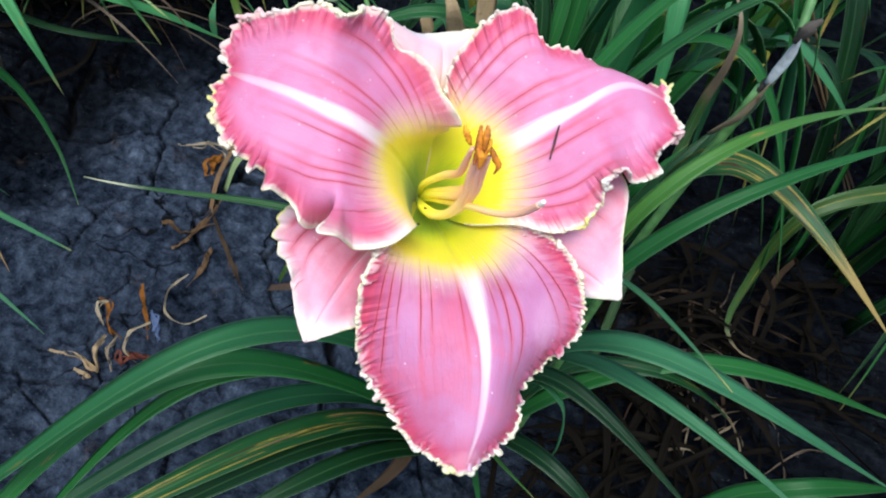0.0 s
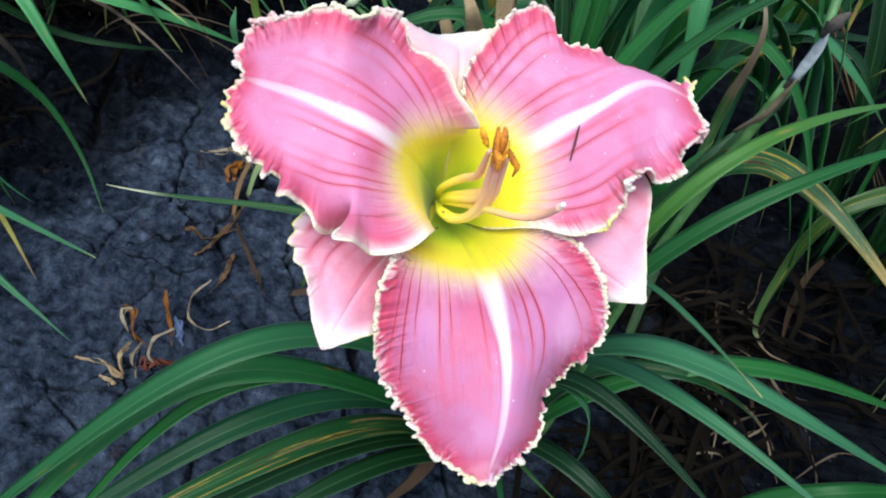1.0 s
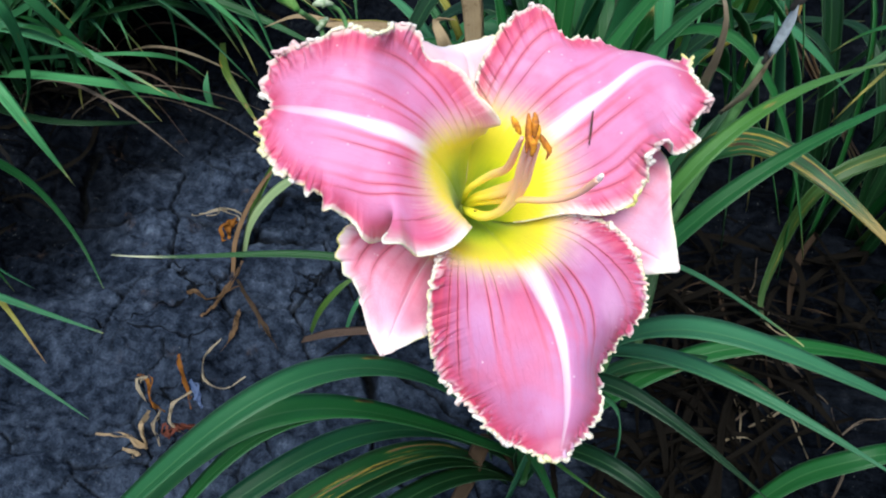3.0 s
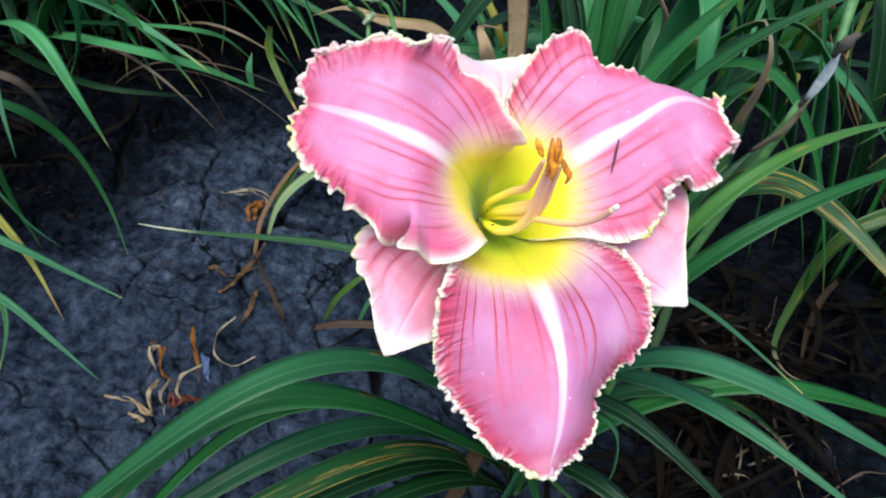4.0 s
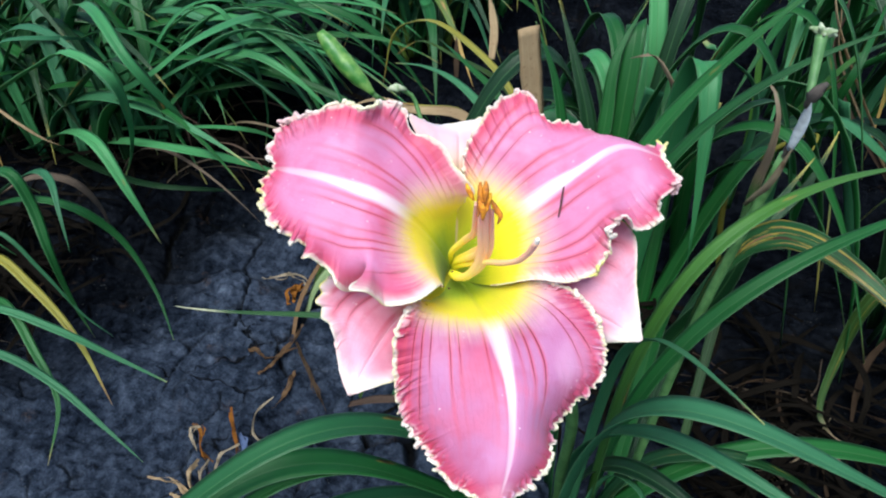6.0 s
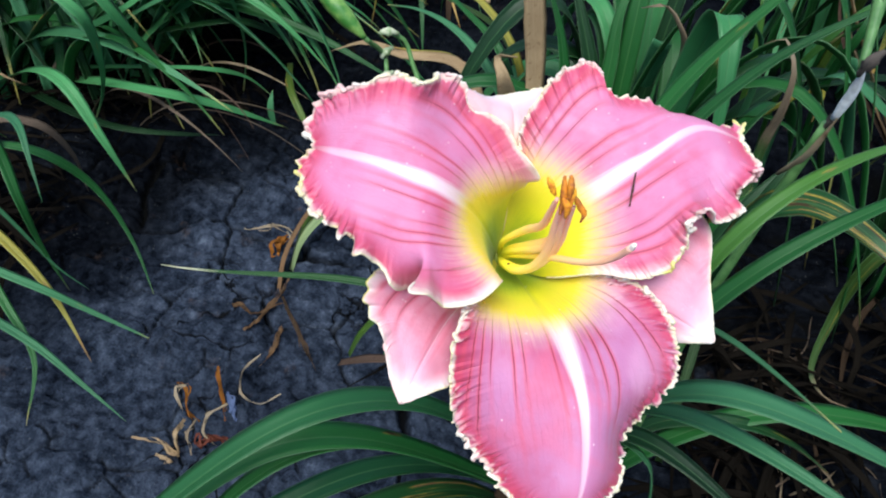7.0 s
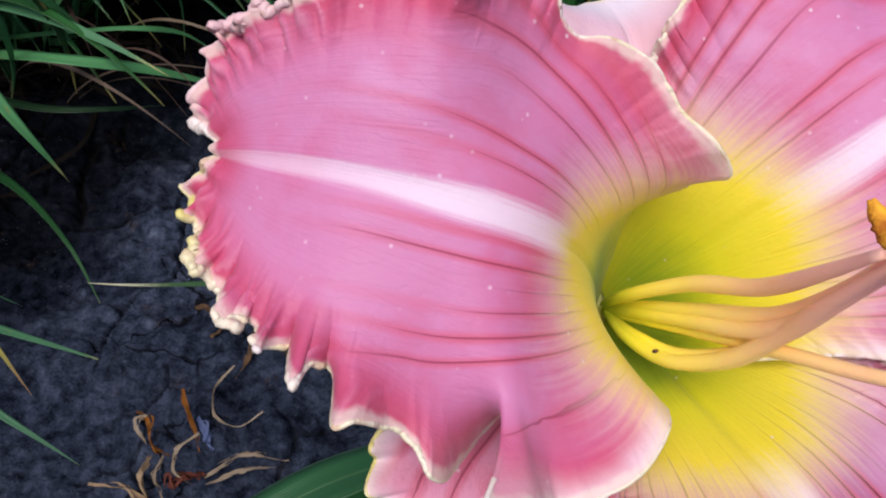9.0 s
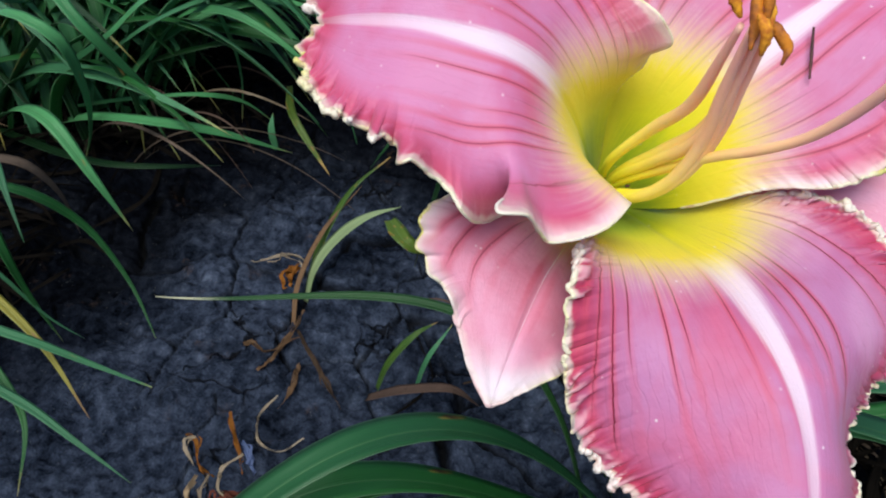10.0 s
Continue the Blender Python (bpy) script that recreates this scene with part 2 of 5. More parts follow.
def dry_material(name, pale, brown):
    m = Nodes(name)
    uv = m.node("UVMap").outputs[0]
    place = m.node("TexCoord").outputs["Object"]
    chance = m.node("ObjectInfo").outputs["Random"]
    fibre = m.noise(m.stretched(uv, 4.0, 34.0, 1.0), 1.0, 4.0, 0.65)
    tone = m.math("MULTIPLY_ADD", chance, 0.35, m.math("MULTIPLY_ADD", m.noise(place, 45.0, 3.0), 0.8, m.math("MULTIPLY_ADD", fibre, 0.9, -0.75)))
    col = m.mix(m.math("MINIMUM", m.math("MAXIMUM", tone, 0.0), 1.0), pale, brown)
    col = m.mix(m.span(m.noise(place, 160.0, 3.0), 0.6, 0.72, 0.0, 0.6), col, brown)
    m.put(m.bsdf.inputs["Base Color"], col)
    m.bsdf.inputs["Roughness"].default_value = 0.8
    m.bsdf.inputs["Specular IOR Level"].default_value = 0.02
    nrm = m.bump(m.math("ADD", fibre, m.noise(place, 300.0, 3.0)), 0.7, 0.001)
    m.thin(col, 0.15, nrm)
    return m.mat


def soil_material():
    m = Nodes("cracked_dark_soil")
    place = m.node("TexCoord").outputs["Object"]
    crack = m.node("Attribute", attribute="crack").outputs["Fac"]
    big = m.noise(place, 9.0, 5.0, 0.65)
    mid = m.noise(place, 75.0, 5.0, 0.6)
    fine = m.noise(place, 420.0, 5.0, 0.7)
    dry = m.math("MULTIPLY_ADD", big, 0.75, m.math("MULTIPLY_ADD", mid, 0.75, m.math("MULTIPLY_ADD", fine, 0.5, -0.50)))
    col = m.ramp(dry, (0.28, (0.003, 0.004, 0.007)), (0.45, (0.017, 0.022, 0.036)), (0.62, (0.042, 0.052, 0.080)), (0.84, (0.11, 0.128, 0.175)))
    # painted shade: multiplies the soil colour darker around the plants
    plant_shade = m.node("Attribute", attribute="plant_shade").outputs["Fac"]
    col = m.mix(plant_shade, col, (0.18, 0.17, 0.16), "MULTIPLY")
    grit = m.node("TexVoronoi", {"Vector": place, "Scale": 260.0}).outputs["Distance"]
    col = m.mix(m.math("MULTIPLY", m.span(grit, 0.2, 0.08), m.span(m.noise(place, 70.0, 2.0), 0.55, 0.66)), col, (0.10, 0.10, 0.10))
    rust = m.math("MULTIPLY", m.span(m.noise(place, 24.0, 4.0), 0.63, 0.72), m.span(fine, 0.42, 0.6))
    col = m.mix(m.math("MULTIPLY", rust, 0.55), col, (0.05, 0.03, 0.02))
    hair = m.node("TexVoronoi", {"Vector": m.node("VectorMath", {0: place, 1: m.node("VectorMath", {0: m.node("TexNoise", {"Vector": place, "Scale": 30.0, "Detail": 3.0}).outputs["Color"], "Scale": 0.03}, operation="SCALE").outputs[0]}, operation="ADD").outputs[0], "Scale": 12.0}, feature="DISTANCE_TO_EDGE").outputs["Distance"]
    hair = m.math("MULTIPLY", m.span(hair, 0.022, 0.006), m.span(m.noise(place, 6.0, 2.0), 0.52, 0.6))
    col = m.mix(m.math("MULTIPLY", hair, 0.9), col, (0.005, 0.005, 0.006))
    col = m.mix(m.math("MULTIPLY", crack, 0.95), col, (0.004, 0.004, 0.004))
    m.put(m.bsdf.inputs["Base Color"], col)
    m.put(m.bsdf.inputs["Roughness"], m.math("MULTIPLY_ADD", fine, 0.1, 0.88))
    m.bsdf.inputs["Specular IOR Level"].default_value = 0.0
    h = m.math("MULTIPLY_ADD", mid, 1.6, m.math("MULTIPLY_ADD", fine, 0.55, m.math("MULTIPLY", hair, -1.4)))
    m.bump(h, 0.8, 0.005)
    return m.mat


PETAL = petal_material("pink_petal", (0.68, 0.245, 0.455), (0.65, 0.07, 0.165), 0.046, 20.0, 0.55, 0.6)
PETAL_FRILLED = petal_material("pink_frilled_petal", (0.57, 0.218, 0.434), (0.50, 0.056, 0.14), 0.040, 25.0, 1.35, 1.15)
SEPAL_TOP = petal_material("whitish_pink_sepal", (0.88, 0.60, 0.66), (0.80, 0.36, 0.40), 0.004, 15.0, 0.15, 0.0)
SEPAL = petal_material("pale_pink_sepal", (0.82, 0.38, 0.53), (0.73, 0.17, 0.28), 0.004, 15.0, 0.6, 0.15)
EDGE = edge_material()
TUBE = stalk_material("green_yellow_tube", (0.3, 0.38, 0.05), (0.55, 0.5, 0.08))
FILAMENT = filament_material()
ANTHER = stalk_material("rusty_orange_pollen", (0.50, 0.14, 0.006), (0.85, 0.38, 0.015), 0.75, 0.0, 500.0)
ANTHER_DARK = stalk_material("brown_pollen", (0.20, 0.05, 0.008), (0.60, 0.20, 0.008), 0.7, 0.0, 350.0)
STIGMA = stalk_material("white_stigma", (0.9, 0.72, 0.66), (0.92, 0.85, 0.8))
SCAPE = stalk_material("green_scape", (0.07, 0.16, 0.05), (0.12, 0.24, 0.08), 0.4, 0.05)
BUD = stalk_material("yellow_green_bud", (0.045, 0.16, 0.025), (0.20, 0.33, 0.08), 0.4, 0.05, 60.0)
POD = stalk_material("pale_bract", (0.16, 0.24, 0.10), (0.5, 0.52, 0.38), 0.55, 0.1)
TWIG = stalk_material("dark_twig", (0.04, 0.01, 0.01), (0.11, 0.03, 0.03), 0.7, 0.0)
WITHERED = stalk_material("black_withered_knot", (0.015, 0.012, 0.012), (0.06, 0.045, 0.04), 0.8, 0.0)
GREY_SKIN = stalk_material("grey_papery_bract", (0.5, 0.5, 0.54), (0.82, 0.82, 0.86), 0.6, 0.1)
LEAF = leaf_material("green_leaf", (0.007, 0.050, 0.010), (0.028, 0.145, 0.030), (0.42, 0.36, 0.12), 0.965, 0.0)
LEAF_PALE = leaf_material("blue_green_leaf", (0.025, 0.11, 0.05), (0.075, 0.23, 0.10), (0.4, 0.38, 0.14), 0.97, 0.0)
LEAF_BRIGHT = leaf_material("bright_green_leaf", (0.026, 0.14, 0.045), (0.10, 0.32, 0.115), (0.4, 0.38, 0.14), 0.97, 0.0)
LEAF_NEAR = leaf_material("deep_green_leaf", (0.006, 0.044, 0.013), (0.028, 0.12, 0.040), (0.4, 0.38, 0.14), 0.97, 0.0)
LEAF_WAN = leaf_material("wan_pale_leaf", (0.2, 0.27, 0.12), (0.42, 0.46, 0.26), (0.4, 0.3, 0.14), 0.95, 0.02)
LEAF_HALF = leaf_material("half_dried_leaf", (0.008, 0.035, 0.008), (0.04, 0.08, 0.014), (0.24, 0.175, 0.12), 0.55, 0.08)
LEAF_FADING = leaf_material("fading_olive_leaf", (0.02, 0.055, 0.01), (0.065, 0.11, 0.025), (0.28, 0.20, 0.13), 0.84, 0.10, (3.0, 6.0))
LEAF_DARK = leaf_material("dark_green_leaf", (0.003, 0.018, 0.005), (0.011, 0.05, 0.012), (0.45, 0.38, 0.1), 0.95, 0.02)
LEAF_OLD = leaf_material("yellowing_leaf", (0.03, 0.085, 0.012), (0.12, 0.16, 0.02), (0.42, 0.26, 0.08), 0.85, 0.1)
LEAF_STREAK = leaf_material("streaked_dark_leaf", (0.006, 0.036, 0.01), (0.02, 0.08, 0.02), (0.3, 0.2, 0.06), 0.9, 0.115, (3.0, 7.0))
LEAF_YELLOW = leaf_material("yellow_leaf", (0.2, 0.18, 0.02), (0.38, 0.32, 0.06), (0.3, 0.17, 0.06), 0.9, 0.08)
LEAF_LIME = leaf_material("lime_leaf", (0.025, 0.10, 0.015), (0.08, 0.19, 0.03), (0.35, 0.3, 0.1), 0.96, 0.03)
LEAF_WHITE_TIP = leaf_material("white_tipped_leaf", (0.014, 0.055, 0.014), (0.04, 0.11, 0.025), (0.62, 0.60, 0.40), 0.84, 0.02)
DRY_GREY = dry_material("grey_pink_dry_leaf", (0.17, 0.125, 0.095), (0.05, 0.035, 0.028))
DRY_BROWN = dry_material("orange_brown_dry_leaf", (0.17, 0.10, 0.055), (0.045, 0.024, 0.015))
DRY_LITTER = dry_material("weathered_dry_leaf", (0.38, 0.30, 0.21), (0.09, 0.05, 0.025))
DRY_RED = dry_material("reddish_brown_dry_flower", (0.16, 0.05, 0.035), (0.04, 0.015, 0.012))
DRY = dry_material("tan_dry_leaf", (0.46, 0.33, 0.20), (0.17, 0.10, 0.055))
DRY_DARK = dry_material("brown_dry_leaf", (0.07, 0.045, 0.03), (0.014, 0.009, 0.007))
DRY_PINK = dry_material("greyish_pink_dry_leaf", (0.12, 0.078, 0.06), (0.045, 0.026, 0.02))
# dead leaves near black: the shade under the clumps is in this colour
LITTER = dry_material("shade_darkened_litter", (0.010, 0.008, 0.0065), (0.0035, 0.003, 0.0026))
DRY_ORANGE = dry_material("orange_dry_leaf", (0.26, 0.10, 0.02), (0.11, 0.04, 0.012))
BLUE_SCRAP = dry_material("blue_grey_scrap", (0.13, 0.17, 0.32), (0.08, 0.1, 0.18))
SOIL = soil_material()

# ---------------------------------------------------------------- meshes
ORIGIN = {}


def thing(name, at, label, category, group="", kind=""):
    """An Empty at the base of a thing with parts."""
    ob = new(name)
    ob.empty_display_size = 0.02
    ob.location = at
    ORIGIN[ob] = Vector(at)
    return tagged(ob, label, category, group, kind)


def mesh_object(name, verts, faces, materials, at, uvs=None, slots=None):
    data = bpy.data.meshes.new(name)
    data.from_pydata([tuple(v) for v in np.asarray(verts) - np.asarray(at)], [], faces)
    for m in materials:
        data.materials.append(m)
    if uvs is not None:
        layer = data.uv_layers.new(name="UVMap")
        loops = np.zeros(len(data.loops), dtype=np.int32)
        data.loops.foreach_get("vertex_index", loops)
        layer.data.foreach_set("uv", np.asarray(uvs, dtype=np.float32)[loops].ravel())
    if slots is not None:
        data.polygons.foreach_set("material_index", np.asarray(slots, dtype=np.int32))
    data.polygons.foreach_set("use_smooth", [True] * len(data.polygons))
    data.update()
    return new(name, data)


def part(name, shape, material, parent, label=""):
    """One mesh (vertices, faces, texture coordinates) as a part of a thing, or of a part of it."""
    verts, faces, uvs = shape
    ob = mesh_object(name, verts, faces, [material], ORIGIN[parent], uvs)
    ob.parent = parent
    ORIGIN[ob] = ORIGIN[parent]
    return tagged(ob, label)


def single(name, shape, material, label, category, group=""):
    """A thing that is one plain mesh."""
    verts, faces, uvs = shape
    at = np.asarray(verts)[np.argmin(np.asarray(verts)[:, 2])]
    ob = mesh_object(name, verts, faces, [material], at, uvs)
    ob.location = at
    return tagged(ob, label, category, group)


def knots_of(points):
    p = np.asarray(points, dtype=float)
    k = np.r_[0, np.cumsum(np.linalg.norm(np.diff(p, axis=0), axis=1) ** 0.75)]
    return k / k[-1]


def glide(points, n, ease=None, knots=None):
    """n points along a smooth curve through the given ones, at even steps of its chord."""
    p = np.asarray(points, dtype=float)
    k = knots_of(p) if knots is None else np.asarray(knots, dtype=float)
    ext = np.vstack([2 * p[0] - p[1], p, 2 * p[-1] - p[-2]])
    kk = np.r_[2 * k[0] - k[1], k, 2 * k[-1] - k[-2]]
    s = np.linspace(0, 1, n) if ease is None else ease
    i = np.clip(np.searchsorted(k, s, side="right") - 1, 0, len(p) - 2)
    t0, t1, t2, t3 = kk[i], kk[i + 1], kk[i + 2], kk[i + 3]
    a, b, c, d = ext[i], ext[i + 1], ext[i + 2], ext[i + 3]
    m1 = ((b - a) / (t1 - t0)[:, None] * (t2 - t1)[:, None] + (c - b) / (t2 - t1)[:, None] * (t1 - t0)[:, None]) / (t2 - t0)[:, None]
    m2 = ((c - b) / (t2 - t1)[:, None] * (t3 - t2)[:, None] + (d - c) / (t3 - t2)[:, None] * (t2 - t1)[:, None]) / (t3 - t1)[:, None]
    h = (t2 - t1)[:, None]
    x = ((s - t1) / (t2 - t1))[:, None]
    return (2 * x**3 - 3 * x**2 + 1) * b + (x**3 - 2 * x**2 + x) * h * m1 + (-2 * x**3 + 3 * x**2) * c + (x**3 - x**2) * h * m2


def bezier(points, n, end=1.0):
    """n points along a cubic; past 1 it runs on beyond its last point."""
    a, b, c, d = [np.asarray(p, dtype=float) for p in points]
    s = np.linspace(0, end, n)[:, None]
    return (1 - s) ** 3 * a + 3 * s * (1 - s) ** 2 * b + 3 * s * s * (1 - s) * c + s**3 * d


def unit(v):
    return v / np.maximum(np.linalg.norm(v, axis=-1, keepdims=True), 1e-9)


def frames_along(c, hint):
    """Tangents, sides and normals along a curve; the sides stay near the hint."""
    t = unit(np.gradient(c, axis=0))
    s = unit(hint - (t @ hint)[:, None] * t if np.ndim(hint) == 1 else hint - (t * hint).sum(1, keepdims=True) * t)
    return t, s, np.cross(s, t)


def blade(curve, width, fold=0.35, twist=(0.0, 0.0), start=0.7, widest=0.3, cut=False, ripple=0.0, seed=0):
    """A strap leaf with a keel: top and underside, tapering to a point or cut off square."""
    n = len(curve)
    s = np.linspace(0, 1, n)
    flat = curve[-1] - curve[0]
    hint = np.cross([flat[0], flat[1], 0.0], [0, 0, 1.0])
    if np.linalg.norm(hint) < 1e-4:
        hint = np.array([1.0, 0, 0])
    t, side, up = frames_along(curve, unit(hint))
    ang = np.radians(np.interp(s, [0, 1], twist))[:, None]
    side, up = side * np.cos(ang) + up * np.sin(ang), up * np.cos(ang) - side * np.sin(ang)
    w = np.interp(s, [0, widest, 0.6, 1], [start, 1, 0.92, 0.92 if cut else 0.5])
    if not cut:
        w = w * np.clip(1 - ((s - 0.55).clip(0) / 0.45) ** 2.2, 0.015, 1)
    rng = np.random.default_rng(seed)
    wave = ripple * np.sin(s * rng.uniform(9, 16) + rng.uniform(0, 6)) * width
    rows = []
    for v in (-1, -0.55, 0, 0.55, 1):
        sag = fold * abs(v) * 0.5
        rows.append(curve + side * (w * width * 0.5 * v * math.cos(fold * 0.5))[:, None] + up * (w * width * 0.5 * sag + wave * v)[:, None])
    thick = np.minimum(0.0009, 0.06 * width)
    for v in (0.8, 0, -0.8):
        sag = fold * abs(v) * 0.5
        rows.append(curve + side * (w * width * 0.5 * v)[:, None] + up * (w * width * 0.5 * sag + wave * v - thick * (1.5 if v == 0 else 1.0))[:, None])
    ring = np.stack(rows, 1)
    k = ring.shape[1]
    verts = ring.reshape(-1, 3)
    across = [0, 0.22, 0.5, 0.78, 1.0, 0.9, 0.5, 0.1]
    uvs = [(a, b) for a in s for b in across]
    faces = [(i * k + j, i * k + (j + 1) % k, (i + 1) * k + (j + 1) % k, (i + 1) * k + j) for i in range(n - 1) for j in range(k)]
    faces += [tuple(range(k - 1, -1, -1)), tuple((n - 1) * k + j for j in range(k))]
    return verts, faces, uvs


def tube(curve, radii, sides=10, flat=1.0, lumps=0.0, seed=0):
    """A round or flattened stem along a curve, closed at both ends."""
    n = len(curve)
    r = np.interp(np.linspace(0, 1, n), np.linspace(0, 1, len(radii)), radii)
    hint = np.array([0.31, 0.2, 0.93])
    if abs(unit(curve[-1] - curve[0]) @ unit(hint)) > 0.8:
        hint = np.array([1.0, 0.1, 0.0])
    t, a, b = frames_along(curve, hint)
    rng = np.random.default_rng(seed)
    turns = np.arange(sides) / sides * 2 * np.pi
    bump = 1 + lumps * rng.uniform(-1, 1, (n, sides))
    ring = curve[:, None] + (np.cos(turns)[None, :, None] * a[:, None] + flat * np.sin(turns)[None, :, None] * b[:, None]) * (r[:, None] * bump)[..., None]
    faces = [(i * sides + j, i * sides + (j + 1) % sides, (i + 1) * sides + (j + 1) % sides, (i + 1) * sides + j) for i in range(n - 1) for j in range(sides)]
    faces += [tuple(range(sides - 1, -1, -1)), tuple((n - 1) * sides + j for j in range(sides))]
    uvs = [(i / (n - 1), j / sides) for i in range(n) for j in range(sides)]
    return ring.reshape(-1, 3), faces, uvs


def joined(*shapes):
    verts, faces, uvs = [], [], []
    for v, f, u in shapes:
        faces += [tuple(i + len(verts) for i in face) for face in f]
        verts += [tuple(p) for p in v]
        uvs += list(u)
    return verts, faces, uvs


# ---------------------------------------------------------------- the ground: one sheet of cracked soil
def smooth_noise(x, y, scale, seed, octaves=4):
    """Value noise on arrays."""
    total, amp, out = 0.0, 1.0, np.zeros_like(x)
    for o in range(octaves):
        g = np.random.default_rng(seed + o).uniform(-1, 1, (256, 256))
        px, py = x * scale * 2**o + 31.7 * o, y * scale * 2**o + 17.3 * o
        ix, iy = np.floor(px).astype(int), np.floor(py).astype(int)
        fx, fy = px - ix, py - iy
        fx, fy = fx * fx * (3 - 2 * fx), fy * fy * (3 - 2 * fy)
        v = (g[ix % 256, iy % 256] * (1 - fx) + g[(ix + 1) % 256, iy % 256] * fx) * (1 - fy) + (g[ix % 256, (iy + 1) % 256] * (1 - fx) + g[(ix + 1) % 256, (iy + 1) % 256] * fx) * fy
        out += amp * v
        total += amp
        amp *= 0.5
    return out / total


def cell_gap(x, y, size, seed):
    """Distance in metres from the borders of an uneven network of cells."""
    rng = np.random.default_rng(seed)
    jit = rng.uniform(0.08, 0.92, (64, 64, 2))
    cx, cy = np.floor(x / size).astype(int), np.floor(y / size).astype(int)
    ds = []
    for i in (-2, -1, 0, 1, 2):
        for j in (-2, -1, 0, 1, 2):
            q = jit[(cx + i) % 64, (cy + j) % 64]
            ds.append(np.hypot((cx + i + q[..., 0]) * size - x, (cy + j + q[..., 1]) * size - y))
    ds = np.sort(np.stack(ds), axis=0)[:2]
    return (ds[1] - ds[0]) * 0.5


def graded(lo, hi, fine, far):
    inner = np.arange(lo, hi + 1e-6, fine)
    steps = np.cumsum(fine * 1.1 ** np.arange(1, 100))
    steps = steps[steps < far]
    return np.r_[lo - steps[::-1], inner, hi + steps]


def soil_height(x, y):
    z = 0.014 * smooth_noise(x, y, 3.2, 5, 3) + 0.02 * smooth_noise(x, y, 13.0, 9, 5) + 0.006 * smooth_noise(x, y, 70.0, 13, 3) + 0.0022 * smooth_noise(x, y, 190.0, 17, 2)
    clod = smooth_noise(x, y, 26.0, 21, 2)
    return z + 0.014 * np.clip(clod - 0.1, 0, 1)


def ground():
    xs, ys = graded(-0.56, 0.16, 0.0018, 60.0), graded(0.30, 1.0, 0.0018, 60.0)
    x, y = np.meshgrid(xs, ys)
    wx, wy = x + 0.02 * smooth_noise(x, y, 14.0, 31, 3), y + 0.02 * smooth_noise(x, y, 14.0, 41, 3)
    near = np.clip(1.6 - np.hypot(x, y - 0.7) / 1.2, 0, 1)
    wide = 0.003 * (0.45 + 1.1 * (smooth_noise(x, y, 7.0, 51, 2) > -0.02) * (0.6 + 0.5 * smooth_noise(x, y, 9.0, 53, 2)))
    big = np.clip(1.35 - cell_gap(wx, wy, 0.105, 61) / wide, 0, 1)
    small = np.clip(1.2 - cell_gap(wx + 0.013, wy, 0.052, 71) / 0.0011, 0, 1) * (smooth_noise(x, y, 8.0, 81, 2) > 0.4)
    big = big * np.clip(3.5 * (smooth_noise(x, y, 4.2, 57, 2) + 0.2), 0, 1)
    crack = np.maximum(big, 0.7 * small) * near
    plate = 0.0014 * np.clip(cell_gap(wx, wy, 0.105, 61) / 0.03, 0, 1) * near
    z = soil_height(x, y) - 0.015 * crack + plate - 0.003
    h, w = x.shape
    idx = np.arange(h * w).reshape(h, w)
    faces = np.stack([idx[:-1, :-1], idx[:-1, 1:], idx[1:, 1:], idx[1:, :-1]], -1).reshape(-1, 4)
    ob = mesh_object("ground", np.stack([x, y, z], -1).reshape(-1, 3), faces.tolist(), [SOIL], (0, 0, 0))
    a = ob.data.attributes.new("crack", "FLOAT", "POINT")
    a.data.foreach_set("value", crack.ravel().astype(np.float32))
    # shade under the plants put into the soil colour; path and field stay lighter
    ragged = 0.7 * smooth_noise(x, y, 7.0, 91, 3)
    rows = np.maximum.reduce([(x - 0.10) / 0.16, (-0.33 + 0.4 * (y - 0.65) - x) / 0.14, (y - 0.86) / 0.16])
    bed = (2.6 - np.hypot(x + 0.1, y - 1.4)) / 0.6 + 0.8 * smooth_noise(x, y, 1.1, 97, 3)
    a = ob.data.attributes.new("plant_shade", "FLOAT", "POINT")
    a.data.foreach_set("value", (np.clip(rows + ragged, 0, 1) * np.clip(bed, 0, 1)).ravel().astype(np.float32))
    return tagged(ob, "dark grey dry cracked garden soil", "soil", kind="structure")


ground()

# ---------------------------------------------------------------- the flower
FLOWER_AT, FLOWER_X, FLOWER_Y, FLOWER_Z = Vector((0.0756, 0.2826, 0.5015)), Vector((0.9544, 0.2442, 0.1715)), Vector((-0.2961, 0.7048, 0.6446)), Vector((0.0365, -0.6660, 0.7450))


def from_flower(mm):
    """Millimetres in the flower's own frame (right, up, outwards) to the world."""
    q = np.asarray(mm, dtype=float) / 1000.0
    return np.asarray(FLOWER_AT) + q[..., :1] * np.asarray(FLOWER_X) + q[..., 1:2] * np.asarray(FLOWER_Y) + q[..., 2:3] * np.asarray(FLOWER_Z)


def blurred(a, width):
    """Rows of a, smoothed along the first axis with a bell of that many steps."""
    k = np.exp(-0.5 * (np.arange(-3 * width, 3 * width + 1) / width) ** 2)
    padded = np.pad(a, [(3 * width, 3 * width)] + [(0, 0)] * (a.ndim - 1), "edge")
    return sum(w * padded[i : i + len(a)] for i, w in enumerate(k / k.sum()))


